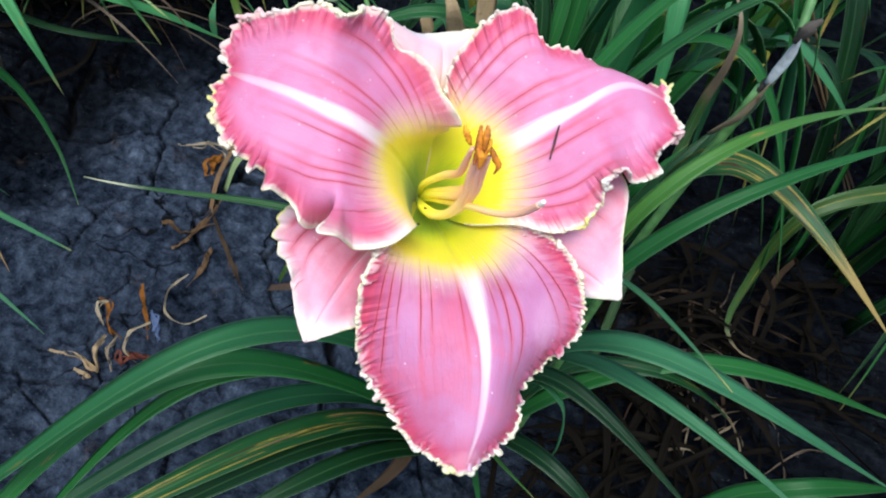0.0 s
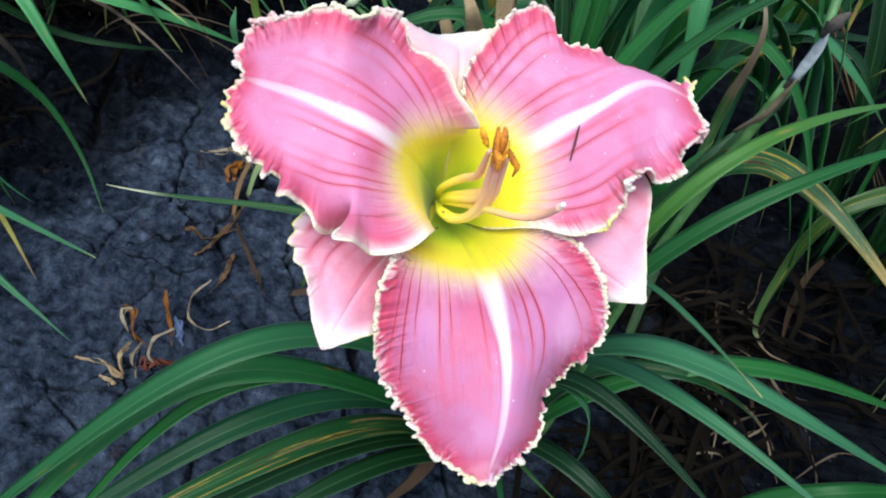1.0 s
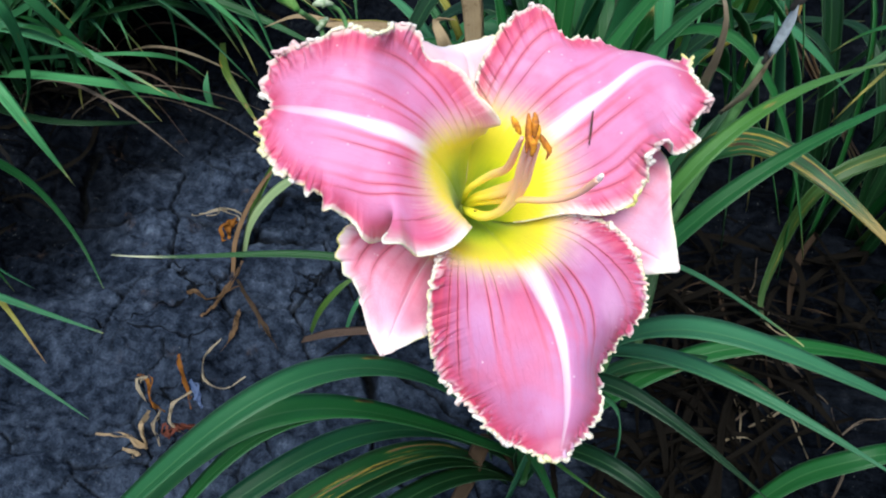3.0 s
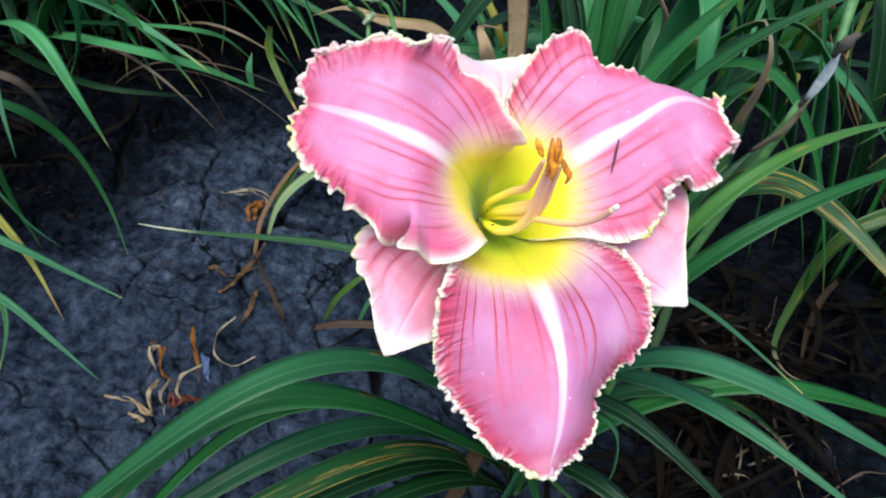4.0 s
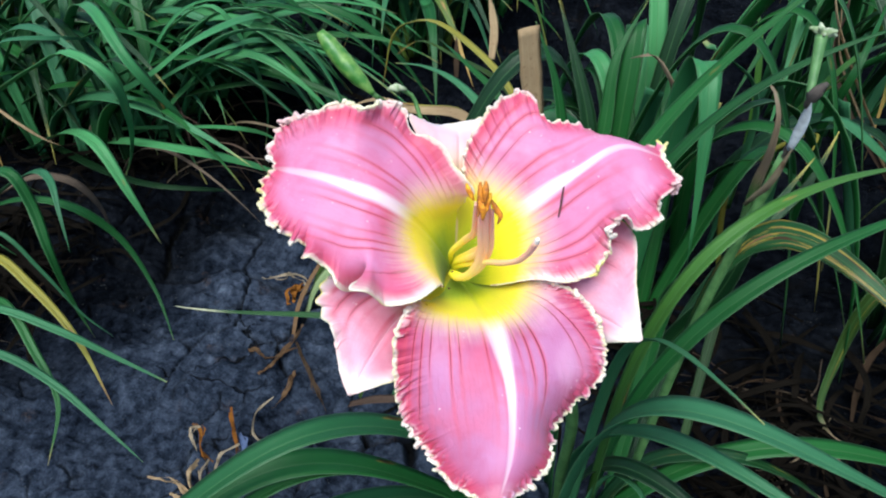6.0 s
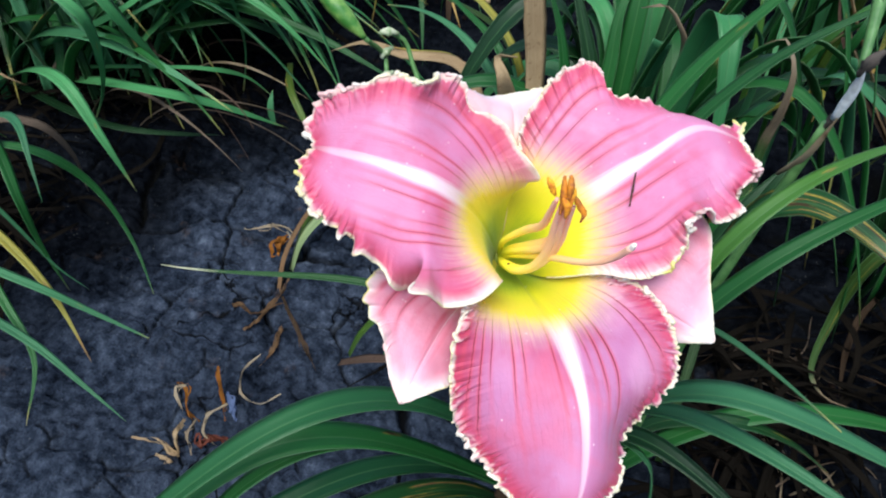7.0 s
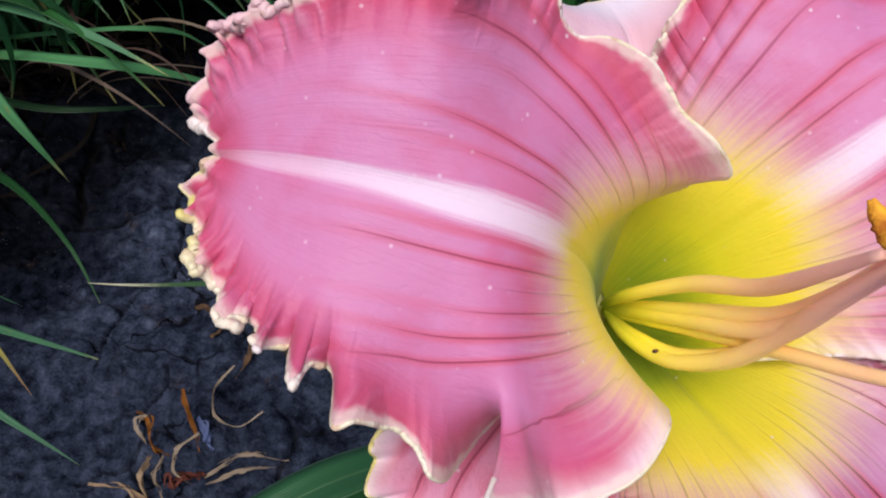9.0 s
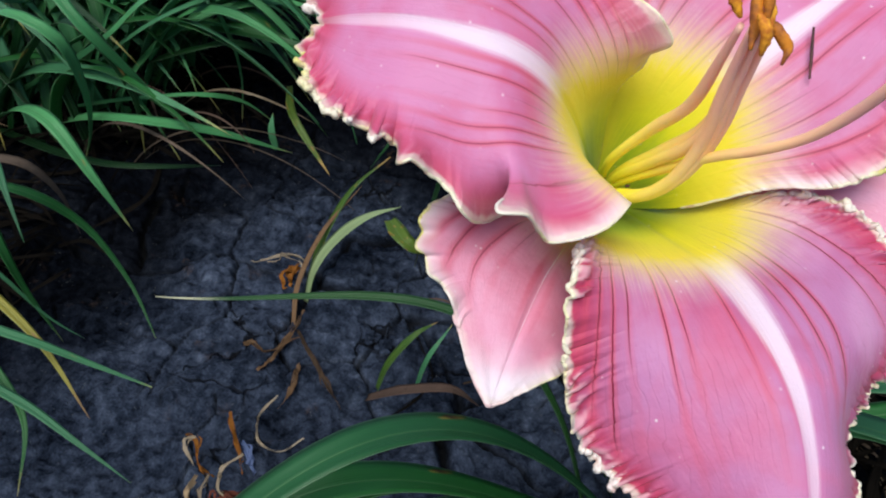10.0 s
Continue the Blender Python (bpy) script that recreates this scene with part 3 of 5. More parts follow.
def petal(name, parent, rib, left, right, material, frill, waves, seed, label, knob=1.0, blunt=0.0, calm=((1, 1), (1, 1)), curls=(), folds=((), ()), pleats=0.0, pale=((0, 0), (0, 0)), bend=None):
    """A petal spanned between its midrib and its two margins, with a ruffled edge and a crusty rim; millimetres.
    calm scales the ruffles along the margins, folds lead a margin through single folds, pale whitens stretches of it."""
    nu, nv = 520, 61
    u = np.linspace(0, 1, nu)
    v = np.linspace(-1, 1, nv)
    v = np.sign(v) * (1 - (1 - np.abs(v)) ** 1.35)
    m, l, r = glide(rib, nu), glide(left, nu), glide(right, nu)
    if bend:
        # the rib leaves the throat at this share of its length
        k = knots_of(rib)
        m = glide(rib, nu, np.interp(u, [0, bend, 1], [0, k[2], 1]), k)
        m += (blurred(m, 20) - m) * np.clip(np.minimum(u, 1 - u) / 0.12, 0, 1)[:, None]
    vv = v[None, :, None]
    p = l[:, None] * (vv * (vv - 1) / 2) + m[:, None] * (1 - vv**2) + r[:, None] * (vv * (vv + 1) / 2)
    p = p + (blurred(p, 10) - p) * (np.clip((0.95 - np.abs(v)) / 0.3, 0, 1) * np.clip((np.minimum(u, 1 - u) / 0.1)[:, None], 0, 1))[..., None]
    n = unit(np.cross(np.gradient(p, axis=0), np.gradient(p, axis=1)))
    n *= np.sign(n[..., 2].mean() + 1e-6)
    # how far a point lies from the margin
    gap = np.linalg.norm(np.diff(p, axis=1), axis=2)
    from_left = np.c_[np.zeros(nu), np.cumsum(gap, axis=1)]
    from_right = from_left[:, -1:] - from_left
    gap = np.linalg.norm(np.diff(p, axis=0), axis=2)
    from_end = np.vstack([np.cumsum(gap[::-1], axis=0)[::-1], np.zeros(nv)])
    inset = np.minimum(np.minimum(from_left, from_right), from_end)
    # the midrib lies in a shallow groove and the blade billows a little
    uu, av = u[:, None], np.abs(v)[None, :]
    p = p - n * (0.8 * np.exp(-((v[None] / 0.045) ** 2)) * np.clip(uu * 6, 0, 1) * np.clip((1 - uu) * 4, 0, 1))[..., None]
    billow = 1.1 * smooth_noise(uu * 4 + 0 * v[None], v[None] * 1.6 + 0 * uu, 1.0, seed, 2)
    p = p + n * (billow * np.clip(uu * 4 - 0.6, 0, 1))[..., None]
    crest, whiten = np.zeros((nu, nv)), np.zeros((nu, nv))
    for sgn in (-1, 1):
        line, given = (l, left) if sgn < 0 else (r, right)
        arc = np.r_[0, np.cumsum(np.linalg.norm(np.diff(line, axis=0), axis=1))]
        out = unit(line - m)
        way = unit(np.gradient(line, axis=0))
        knots = knots_of(given)
        ease = calm[0] if sgn < 0 else calm[1]
        ease = np.interp(u, np.linspace(0, 1, len(ease)), ease)
        white = pale[0] if sgn < 0 else pale[1]
        whiten += np.interp(u, np.linspace(0, 1, len(white)), white)[:, None] * np.clip(0.5 + sgn * 2 * v[None], 0, 1)
        # single large folds
        fold = folds[0] if sgn < 0 else folds[1]
        if fold:
            at = np.interp([f[0] for f in fold], np.arange(len(given)), knots)
            inside = (u > at[0]) & (u < at[-1])
            wish = line.copy()
            wish[inside] = glide([f[1] for f in fold], int(inside.sum()), u[inside], at)
            ends = np.clip(np.minimum((u - at[0]) / 0.09, (at[-1] - u) / 0.05), 0, 1) * inside
            ends = ends ** 2 * (3 - 2 * ends)
            e = np.clip((sgn * v[None] - 0.42) / 0.58, 0, 1) ** 2.2
            shift = (wish - line) * ends[:, None]
            calmer = blurred(shift, 16)
            crisp = np.clip((sgn * v[None] - 0.66) / 0.34, 0, 1)[..., None]
            p = p + e[..., None] * (calmer[:, None] + crisp * (shift - calmer)[:, None])
        # ruffles that meander
        inner = (0.66 + 0.2 * smooth_noise(arc, 0 * arc + 5.0, 0.2, seed + 500 + sgn, 2))[:, None]
        e = np.clip((sgn * v[None] - inner) / (1 - inner), 0, 1) ** 1.5
        jig = arc + 6.0 * smooth_noise(arc, 0 * arc, 0.09, seed + 100 + 7 * sgn, 2)
        amp = frill * ease * (0.5 + 0.9 * np.clip(0.5 + smooth_noise(arc, 0 * arc + 3.0, 0.12, seed + 200 + 11 * sgn, 2), 0, 1)) * np.clip((u - 0.16) / 0.12, 0, 1)
        turn = jig / waves * 2 * np.pi
        wave = np.sin(turn) + 0.4 * np.sin(turn * 2.3 + 1.0)
        p = p + n * (e * (amp * wave)[:, None])[..., None]
        p = p + out[:, None] * (e * (0.3 * amp * np.sin(turn + 0.7))[:, None])[..., None]
        p = p + way[:, None] * (e * (0.55 * amp * np.sin(2 * turn))[:, None])[..., None]
        # short pleats that run in from the rim
        far = from_left if sgn < 0 else from_right
        lane = (arc[:, None] + 0.5 * far) / 3.3 + 1.5 * smooth_noise(arc[:, None] + 0 * far, 0.6 * far, 0.2, seed + 600 + sgn, 3)
        tall = 0.5 + smooth_noise(np.floor(lane), 0 * lane, 0.73, seed + 620 + sgn, 1)
        ridge = (0.5 + 0.5 * np.cos(2 * np.pi * lane)) ** 2.0 * np.exp(-((far / (2.0 + 4.5 * np.clip(tall, 0, 1))) ** 2)) * np.clip((u - 0.2) / 0.1, 0, 1)[:, None]
        ridge = ridge * np.clip(tall * 1.6, 0, 1) * np.clip(0.35 + ease, 0, 1)[:, None]
        p = p + n * (pleats * ridge)[..., None]
        crest = np.maximum(crest, ridge)
    # single larger curls of the margin
    for sgn, where, size, lift, pull in curls:
        k = np.interp(where, np.arange(len(left if sgn < 0 else right)), knots_of(left if sgn < 0 else right))
        g = np.exp(-(((u - k) / size) ** 2))[:, None]
        e = np.clip((sgn * v[None] - 0.45) / 0.55, 0, 1) ** 2.0
        out = unit((l if sgn < 0 else r) - m)
        p = p + n * (g * e * lift)[..., None] - out[:, None] * (g * e**1.5 * pull)[..., None]
    if blunt:
        e = np.clip((uu - 0.9) / 0.1, 0, 1) ** 1.5 * (1 - 0.6 * av)
        p = p + n * (e * blunt * np.sin(v[None] * 14 + seed))[..., None]
    world = from_flower(p)
    idx = np.arange(nu * nv).reshape(nu, nv)
    faces = np.stack([idx[:-1, :-1], idx[:-1, 1:], idx[1:, 1:], idx[1:, :-1]], -1).reshape(-1, 4).tolist()
    verts = world.reshape(-1, 3)
    uvs = np.stack(np.broadcast_arrays(u[:, None], (v[None] + 1) / 2), -1).reshape(-1, 2)
    reach = np.linalg.norm(p.reshape(-1, 3) - np.array([0, 0, -12.0]), axis=1)
    slots = [0] * len(faces)
    # the thick, beaded rim
    k0 = int(nu * 0.17)
    rim = np.vstack([world[k0:, 0], world[-1, 1:-1], world[: k0 - 1 : -1, -1]])
    le, re = [np.interp(u, np.linspace(0, 1, len(c)), c) for c in calm]
    ease = np.r_[le[k0:], np.ones(nv - 2), re[: k0 - 1 : -1]]
    fine = 3 * len(rim)
    at = np.linspace(0, len(rim) - 1, fine)
    rim = np.stack([np.interp(at, np.arange(len(rim)), rim[:, k]) for k in range(3)], -1)
    ease = np.interp(at, np.arange(len(ease)), ease)
    run = np.r_[0, np.cumsum(np.linalg.norm(np.diff(rim, axis=0), axis=1))] * 1000
    none = np.zeros(fine)
    patchy = np.clip(0.6 + 1.3 * smooth_noise(run, none, 0.16, seed + 300, 2), 0.12, 1.1)
    bead = 1 + 0.6 * smooth_noise(run, none, 0.4, seed + 310, 2) + 0.5 * smooth_noise(run, none, 1.7, seed + 320, 2)
    rad = 0.0005 * knob * (0.06 + 0.85 * np.clip(ease, 0, 1.1) * patchy) * np.clip(bead, 0.35, 1.7)
    rad[:24] *= np.linspace(0.1, 1, 24)
    rad[-24:] *= np.linspace(1, 0.1, 24)
    shake = np.stack([smooth_noise(run, none, 0.8, seed + 330 + k, 3) for k in range(3)], -1)
    rv, rf, ru = tube(rim + (0.0013 * knob * np.clip(ease, 0.03, 1) * patchy)[:, None] * shake, rad, 8, 1.0, 0.22, seed)
    faces += [tuple(i + len(verts) for i in f) for f in rf]
    slots += [1] * len(rf)
    reach = np.r_[reach, np.full(len(rv), 90.0)]
    verts, uvs = np.vstack([verts, rv]), np.vstack([uvs, np.tile([0.5, 1.0], (len(rv), 1))])
    ob = mesh_object(name, verts, faces, [material, EDGE], ORIGIN[parent], uvs, slots)
    a = ob.data.attributes.new("reach", "FLOAT", "POINT")
    a.data.foreach_set("value", reach.astype(np.float32))
    for key, values in (("inset", inset), ("pleat", crest), ("pale", whiten)):
        a = ob.data.attributes.new(key, "FLOAT", "POINT")
        a.data.foreach_set("value", np.r_[values.ravel(), np.zeros(len(rv))].astype(np.float32))
    # where a point lies in the fan of veins, from margin to margin
    way = np.asarray(rib[-1])[:2] - np.asarray(rib[0])[:2]
    root = np.asarray(rib[0])[:2] - 0.18 * way
    dx, dy = p[..., 0] - root[0], p[..., 1] - root[1]
    turn = np.arctan2(way[0] * dy - way[1] * dx, way[0] * dx + way[1] * dy)
    turn = turn - turn[:, nv // 2][:, None]
    spread = 0.62 * np.clip(turn / 0.85, -1, 1) * np.sign(turn[nu // 2, -1]) + 0.38 * v[None]
    a = ob.data.attributes.new("fan", "FLOAT", "POINT")
    a.data.foreach_set("value", np.r_[0.5 + 0.5 * spread.ravel(), np.full(len(rv), 0.5)].astype(np.float32))
    s = ob.modifiers.new("thickness", "SOLIDIFY")
    s.thickness, s.offset = 0.0006, 0.0
    ob.parent = parent
    ORIGIN[ob] = ORIGIN[parent]
    return tagged(ob, label)


CROWN = (0.15, 0.455, 0.0)
plant = thing("daylily_plant", CROWN, "green daylily plant with one pink ruffled flower in bloom", "daylily")

tube_curve = from_flower(glide([(-0.9, 1.8, -28.0), (0.2, 2.9, -38.0), (3.7, 3.5, -54.0), (9.6, -0.3, -70.0)], 16))
flower = part("flower", tube(tube_curve, [0.0075, 0.0062, 0.0045, 0.0034], 14), TUBE, plant, "large open pink daylily flower with yellow throat")

petal("petal", flower, [(-1.7, 3.2, -26.0), (-6.7, 13.3, 8.0), (-16.4, 19.4, 31.0), (-32.4, 27.1, 37.0), (-52.0, 34.6, 32.0), (-57.2, 36.6, 29.0)],
      [(0.5, 8.1, -26.0), (5.0, 21.0, -2.0), (12.0, 23.9, 21.0), (3.6, 37.4, 24.0), (-5.7, 48.2, 28.0), (-18.4, 50.1, 40.0), (-38.8, 52.4, 38.0), (-53.9, 50.3, 31.0), (-59.8, 42.5, 26.0)],
      [(-4.2, -0.4, -26.0), (-2.7, -8.3, 0.0), (-1.6, -11.1, 26.0), (-7.9, -15.7, 31.0), (-16.4, -16.5, 34.0), (-22.0, -13.7, 38.0), (-30.9, -10.7, 36.0), (-38.4, -1.0, 40.0), (-45.8, 5.7, 42.0), (-54.0, 12.7, 38.0), (-60.1, 23.0, 31.0), (-62.2, 33.1, 26.0)],
      PETAL, 1.5, 6.5, 3, "broad pink petal with creamy ruffled edge", 1.0, 0.8, ((0, 0, 0.05, 0.1, 0.1, 0.7, 0.8, 0.9, 0.9), (0, 0, 0.02, 0.03, 0.05, 0.05, 0.1, 0.2, 0.5, 0.7, 0.9, 0.9)), (),
      ([(1.3, (8.0, 21.9, 6.0)), (1.75, (9.9, 22.6, 15.0)), (2, (13.8, 22.8, 22.0)), (2.12, (12.2, 25.4, 24.5)), (2.5, (8.0, 31.2, 24.5)), (3.1, (3.4, 39.8, 26.0)), (3.35, (-0.4, 42.5, 27.0)), (3.65, (-5.4, 44.0, 27.0)), (3.95, (-7.3, 47.7, 30.0)), (4.2, (-7.8, 52.2, 32.0)), (4.45, (-11.5, 54.3, 35.0)), (4.7, (-15.3, 53.1, 38.0)), (4.9, (-17.4, 50.6, 43.0)), (5.05, (-19.5, 49.4, 44.0)), (5.15, (-22.1, 51.1, 38.0)), (5.3, (-24.7, 53.9, 37.0)), (5.65, (-31.4, 54.2, 38.0)), (6, (-38.8, 53.6, 38.0))], [(3, (-7.9, -16.0, 31.0)), (3.75, (-14.5, -17.3, 33.0)), (4.35, (-19.0, -16.5, 35.0)), (4.62, (-20.3, -14.9, 39.0)), (4.8, (-22.4, -13.2, 46.0)), (4.95, (-26.8, -12.4, 48.0)), (5.08, (-26.0, -9.6, 44.0)), (5.2, (-21.5, -7.4, 31.0)), (5.42, (-22.6, -6.0, 20.0)), (5.7, (-28.2, -9.2, 24.0)), (6, (-31.9, -10.8, 34.0)), (6.2, (-33.2, -9.8, 39.0)), (6.5, (-34.8, -5.8, 38.0)), (6.85, (-37.6, -2.3, 40.0)), (7.15, (-40.5, -0.3, 44.0)), (7.5, (-43.9, 0.6, 43.5)), (7.68, (-43.6, 4.6, 37.5)), (7.85, (-45.0, 6.6, 38.5)), (8.2, (-47.9, 5.2, 43.0)), (8.42, (-48.6, 9.4, 37.5)), (8.7, (-51.6, 9.5, 42.0)), (8.92, (-53.0, 12.9, 36.5)), (9.2, (-55.4, 13.4, 39.5)), (9.5, (-57.6, 17.6, 34.0)), (10, (-60.3, 22.7, 33.0))]),
      0.5, ((0, 0.1, 0.8, 0.25, 0.1, 0, 0, 0, 0), (0, 0.6, 1, 1, 0.9, 0.8, 0.3, 0.1, 0, 0, 0, 0)), 0.47)
petal("petal", flower, [(0.5, 3.2, -26.0), (17.2, 12.3, -6.0), (35.6, 20.6, 7.0), (52.0, 29.1, 10.0), (69.7, 37.4, 6.0), (84.7, 32.9, 0.0)],
      [(-0.4, 8.3, -28.0), (3.2, 21.1, -17.0), (8.3, 31.7, -2.0), (10.6, 44.0, 2.0), (18.0, 54.3, 5.0), (26.6, 61.6, 6.0), (35.0, 63.4, 5.0), (41.1, 53.6, 2.0), (54.9, 49.6, -1.0), (66.2, 44.2, -4.0), (78.5, 39.2, -6.0), (87.2, 39.9, -2.0)],
      [(1.3, -2.1, -26.0), (15.2, -8.3, -6.0), (32.9, -9.1, 6.0), (46.1, -11.7, 12.0), (56.4, -6.9, 16.0), (60.3, 0.8, 20.0), (63.7, 4.6, 22.0), (70.2, 4.8, 16.0), (79.2, 9.5, 9.0), (85.0, 15.7, 4.0), (89.7, 25.1, 0.0)],
      PETAL, 1.4, 6.0, 5, "broad pink petal with pale midrib and frilled edge", 1.0, 0.3, ((0, 0, 0.4, 0.7, 0.8, 0.8, 0.8, 0.6, 0.3, 0.6, 0.9), (0, 0, 0.05, 0.1, 0.1, 0.7, 1.0, 0.4, 0.7, 0.9, 1.0)), ((-1, 8.6, 0.02, -3.0, 0.0),),
      ((), [(3, (45.5, -12.3, 10.0)), (3.6, (52.6, -10.2, 12.0)), (4.3, (58.3, -4.2, 14.0)), (4.7, (60.6, 0.0, 15.0)), (4.95, (60.2, 3.4, 19.0)), (5.3, (61.3, 5.4, 21.0)), (5.65, (63.6, 8.0, 24.0)), (6, (66.2, 6.2, 22.0)), (6.4, (68.4, 4.4, 16.0)), (7, (73.4, 5.1, 10.0)), (7.6, (79.2, 8.4, 11.0)), (8, (79.3, 14.1, 4.0)), (8.35, (81.1, 16.0, 11.0)), (8.7, (85.3, 20.3, 3.0)), (9.1, (87.2, 22.7, 8.0)), (9.5, (88.5, 28.5, 0.0))]),
      0.5, ((0, 0, 0, 0, 0, 0, 0, 0, 0.2, 0, 0), (0, 0.6, 1, 1, 1, 0.4, 0.1, 0.3, 0, 0, 0)))
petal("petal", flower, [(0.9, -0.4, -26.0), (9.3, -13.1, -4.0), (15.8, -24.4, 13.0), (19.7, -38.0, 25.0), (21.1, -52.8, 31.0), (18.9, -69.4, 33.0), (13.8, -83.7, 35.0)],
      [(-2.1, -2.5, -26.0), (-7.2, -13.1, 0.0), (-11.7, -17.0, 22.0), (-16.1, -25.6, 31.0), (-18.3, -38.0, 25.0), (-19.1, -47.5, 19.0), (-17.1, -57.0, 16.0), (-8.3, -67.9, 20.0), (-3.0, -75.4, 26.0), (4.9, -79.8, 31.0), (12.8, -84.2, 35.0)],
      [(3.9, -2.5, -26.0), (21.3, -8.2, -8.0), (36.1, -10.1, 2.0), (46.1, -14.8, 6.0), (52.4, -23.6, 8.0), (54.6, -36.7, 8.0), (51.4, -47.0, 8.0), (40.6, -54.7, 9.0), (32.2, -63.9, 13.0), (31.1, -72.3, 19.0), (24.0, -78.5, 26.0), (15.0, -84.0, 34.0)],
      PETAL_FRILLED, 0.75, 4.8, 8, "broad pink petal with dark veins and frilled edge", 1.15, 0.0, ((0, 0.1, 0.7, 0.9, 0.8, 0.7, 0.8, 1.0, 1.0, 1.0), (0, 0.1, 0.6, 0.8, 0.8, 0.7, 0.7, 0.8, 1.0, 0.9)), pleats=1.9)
petal("sepal", flower, [(-2.4, 0.1, -28.0), (-10.1, -11.2, 0.0), (-19.9, -22.5, 15.0), (-28.0, -34.7, 22.0), (-34.2, -45.5, 25.0)],
      [(-3.4, 2.3, -28.0), (-19.3, -6.5, 4.0), (-37.4, -1.4, 21.0), (-43.8, -8.0, 26.0), (-44.6, -14.3, 27.0), (-41.3, -19.8, 26.0), (-38.7, -27.5, 25.0), (-37.3, -38.0, 25.0), (-35.1, -45.5, 25.0)],
      [(-0.9, -2.4, -28.0), (-4.4, -15.0, -4.0), (-9.6, -28.4, 6.0), (-13.8, -39.2, 12.0), (-19.4, -41.8, 17.0), (-27.1, -43.8, 22.0), (-33.7, -45.7, 25.0)],
      SEPAL, 1.1, 6.0, 12, "narrow pale pink sepal with whitish tip", 0.25, 0.0, ((0.1, 0.2, 0.5, 0.6, 0.5, 0.3, 0.2, 0.1), (0.2, 0.3)), (), pale=((0, 0.6, 1, 1, 0.7, 0.2, 0.6), (0, 0, 0.3, 1, 1)),
      folds=([(1.7, (-33.0, -2.2, 18.0)), (2.2, (-40.2, -4.3, 23.0)), (2.6, (-42.9, -7.6, 26.5)), (2.95, (-42.9, -10.3, 24.5)), (3.3, (-44.0, -12.9, 27.5)), (3.65, (-42.9, -15.0, 24.5)), (4, (-42.5, -18.4, 27.5)), (4.35, (-40.6, -20.6, 25.0)), (4.75, (-39.2, -23.2, 26.5)), (5.3, (-38.2, -28.4, 25.0)), (6.0, (-38.7, -33.0, 25.0))], ()))
petal("sepal", flower, [(1.9, 0.1, -28.0), (21.6, -8.9, -14.0), (40.7, -17.0, -4.0), (57.6, -25.7, -0.0), (68.2, -34.3, 1.0)],
      [(3.0, 2.3, -28.0), (31.7, -2.7, -14.0), (54.1, 3.4, -2.0), (66.1, 10.3, 1.0), (69.7, 5.5, 3.0), (68.7, -15.1, 3.0), (68.8, -34.0, 1.0)],
      [(1.3, -2.4, -28.0), (23.8, -19.1, -18.0), (43.4, -29.0, -10.0), (56.2, -33.4, -3.0), (61.5, -33.8, 0.0), (67.8, -34.5, 1.0)],
      SEPAL, 0.35, 12.0, 15, "narrow pale pink sepal", 0.25, 0.0, ((0.4, 0.6), (0.4, 0.6)), pale=((0, 0, 0.3, 0.2, 0.5), (0, 0.3, 1, 1, 1)))
petal("sepal", flower, [(-0.2, 4.8, -28.0), (4.9, 26.9, -11.0), (7.9, 41.0, 0.0), (8.3, 50.8, -2.0), (6.5, 59.0, -9.0)],
      [(-2.4, 4.8, -28.0), (-1.5, 27.0, -9.0), (-4.8, 41.8, 5.0), (-7.6, 52.0, 8.0), (-9.1, 57.7, 9.0), (-4.0, 57.8, -2.0)],
      [(2.3, 4.8, -28.0), (15.0, 25.6, -13.0), (21.6, 40.3, -6.0), (23.1, 51.8, -6.0), (20.3, 59.6, -9.0), (11.4, 60.2, -12.0)],
      SEPAL_TOP, 0.4, 11.0, 18, "narrow pale pink sepal with cream base", 0.5)


def stamen(points, tip, material_tip, seed):
    """A filament with its long anther across the end; millimetres."""
    c = from_flower(glide(points, 40))
    part("filament", tube(c, [0.0009, 0.0012, 0.0014, 0.0012, 0.0006], 10), FILAMENT, flower, "peach filament")
    a = from_flower(glide(tip, 16))
    part("anther", tube(a, [0.0004, 0.0009, 0.001, 0.0008, 0.0003], 9, 0.7, 0.22, seed), material_tip, flower, "rusty orange anther")


stamen([(-0.5, 1.5, -23.0), (0.6, -2.8, -7.0), (4.3, -5.8, 3.0), (10.2, -5.2, 14.0), (14.4, -1.2, 26.0), (15.9, 4.2, 41.0), (17.5, 9.1, 56.0)], [(18.3, 15.4, 60.0), (18.0, 12.2, 59.0), (17.3, 8.4, 57.0), (16.3, 5.4, 56.0)], ANTHER_DARK, 1)
stamen([(-0.5, 2.8, -23.0), (1.4, 5.4, -4.0), (8.3, 6.8, 12.0), (13.0, 6.1, 28.0), (15.1, 8.5, 46.0), (16.1, 10.1, 55.0)], [(13.9, 15.6, 59.0), (14.5, 13.2, 59.0), (15.6, 10.6, 57.0)], ANTHER, 2)
stamen([(-0.3, 1.9, -23.0), (3.0, 1.8, -6.0), (8.3, 0.6, 8.0), (13.7, -0.2, 24.0), (17.3, 3.9, 40.0), (18.6, 10.3, 54.0)], [(20.0, 15.4, 60.0), (19.7, 12.5, 60.0), (19.0, 8.8, 58.0)], ANTHER_DARK, 3)
stamen([(-0.3, 1.3, -23.0), (1.3, -3.0, -6.0), (5.4, -6.0, 4.0), (11.4, -5.2, 15.0), (16.0, -0.9, 26.0), (17.6, 4.0, 40.0), (19.2, 8.7, 54.0)], [(17.4, 9.5, 60.0), (18.3, 6.9, 59.0), (17.8, 4.2, 56.0)], ANTHER, 4)
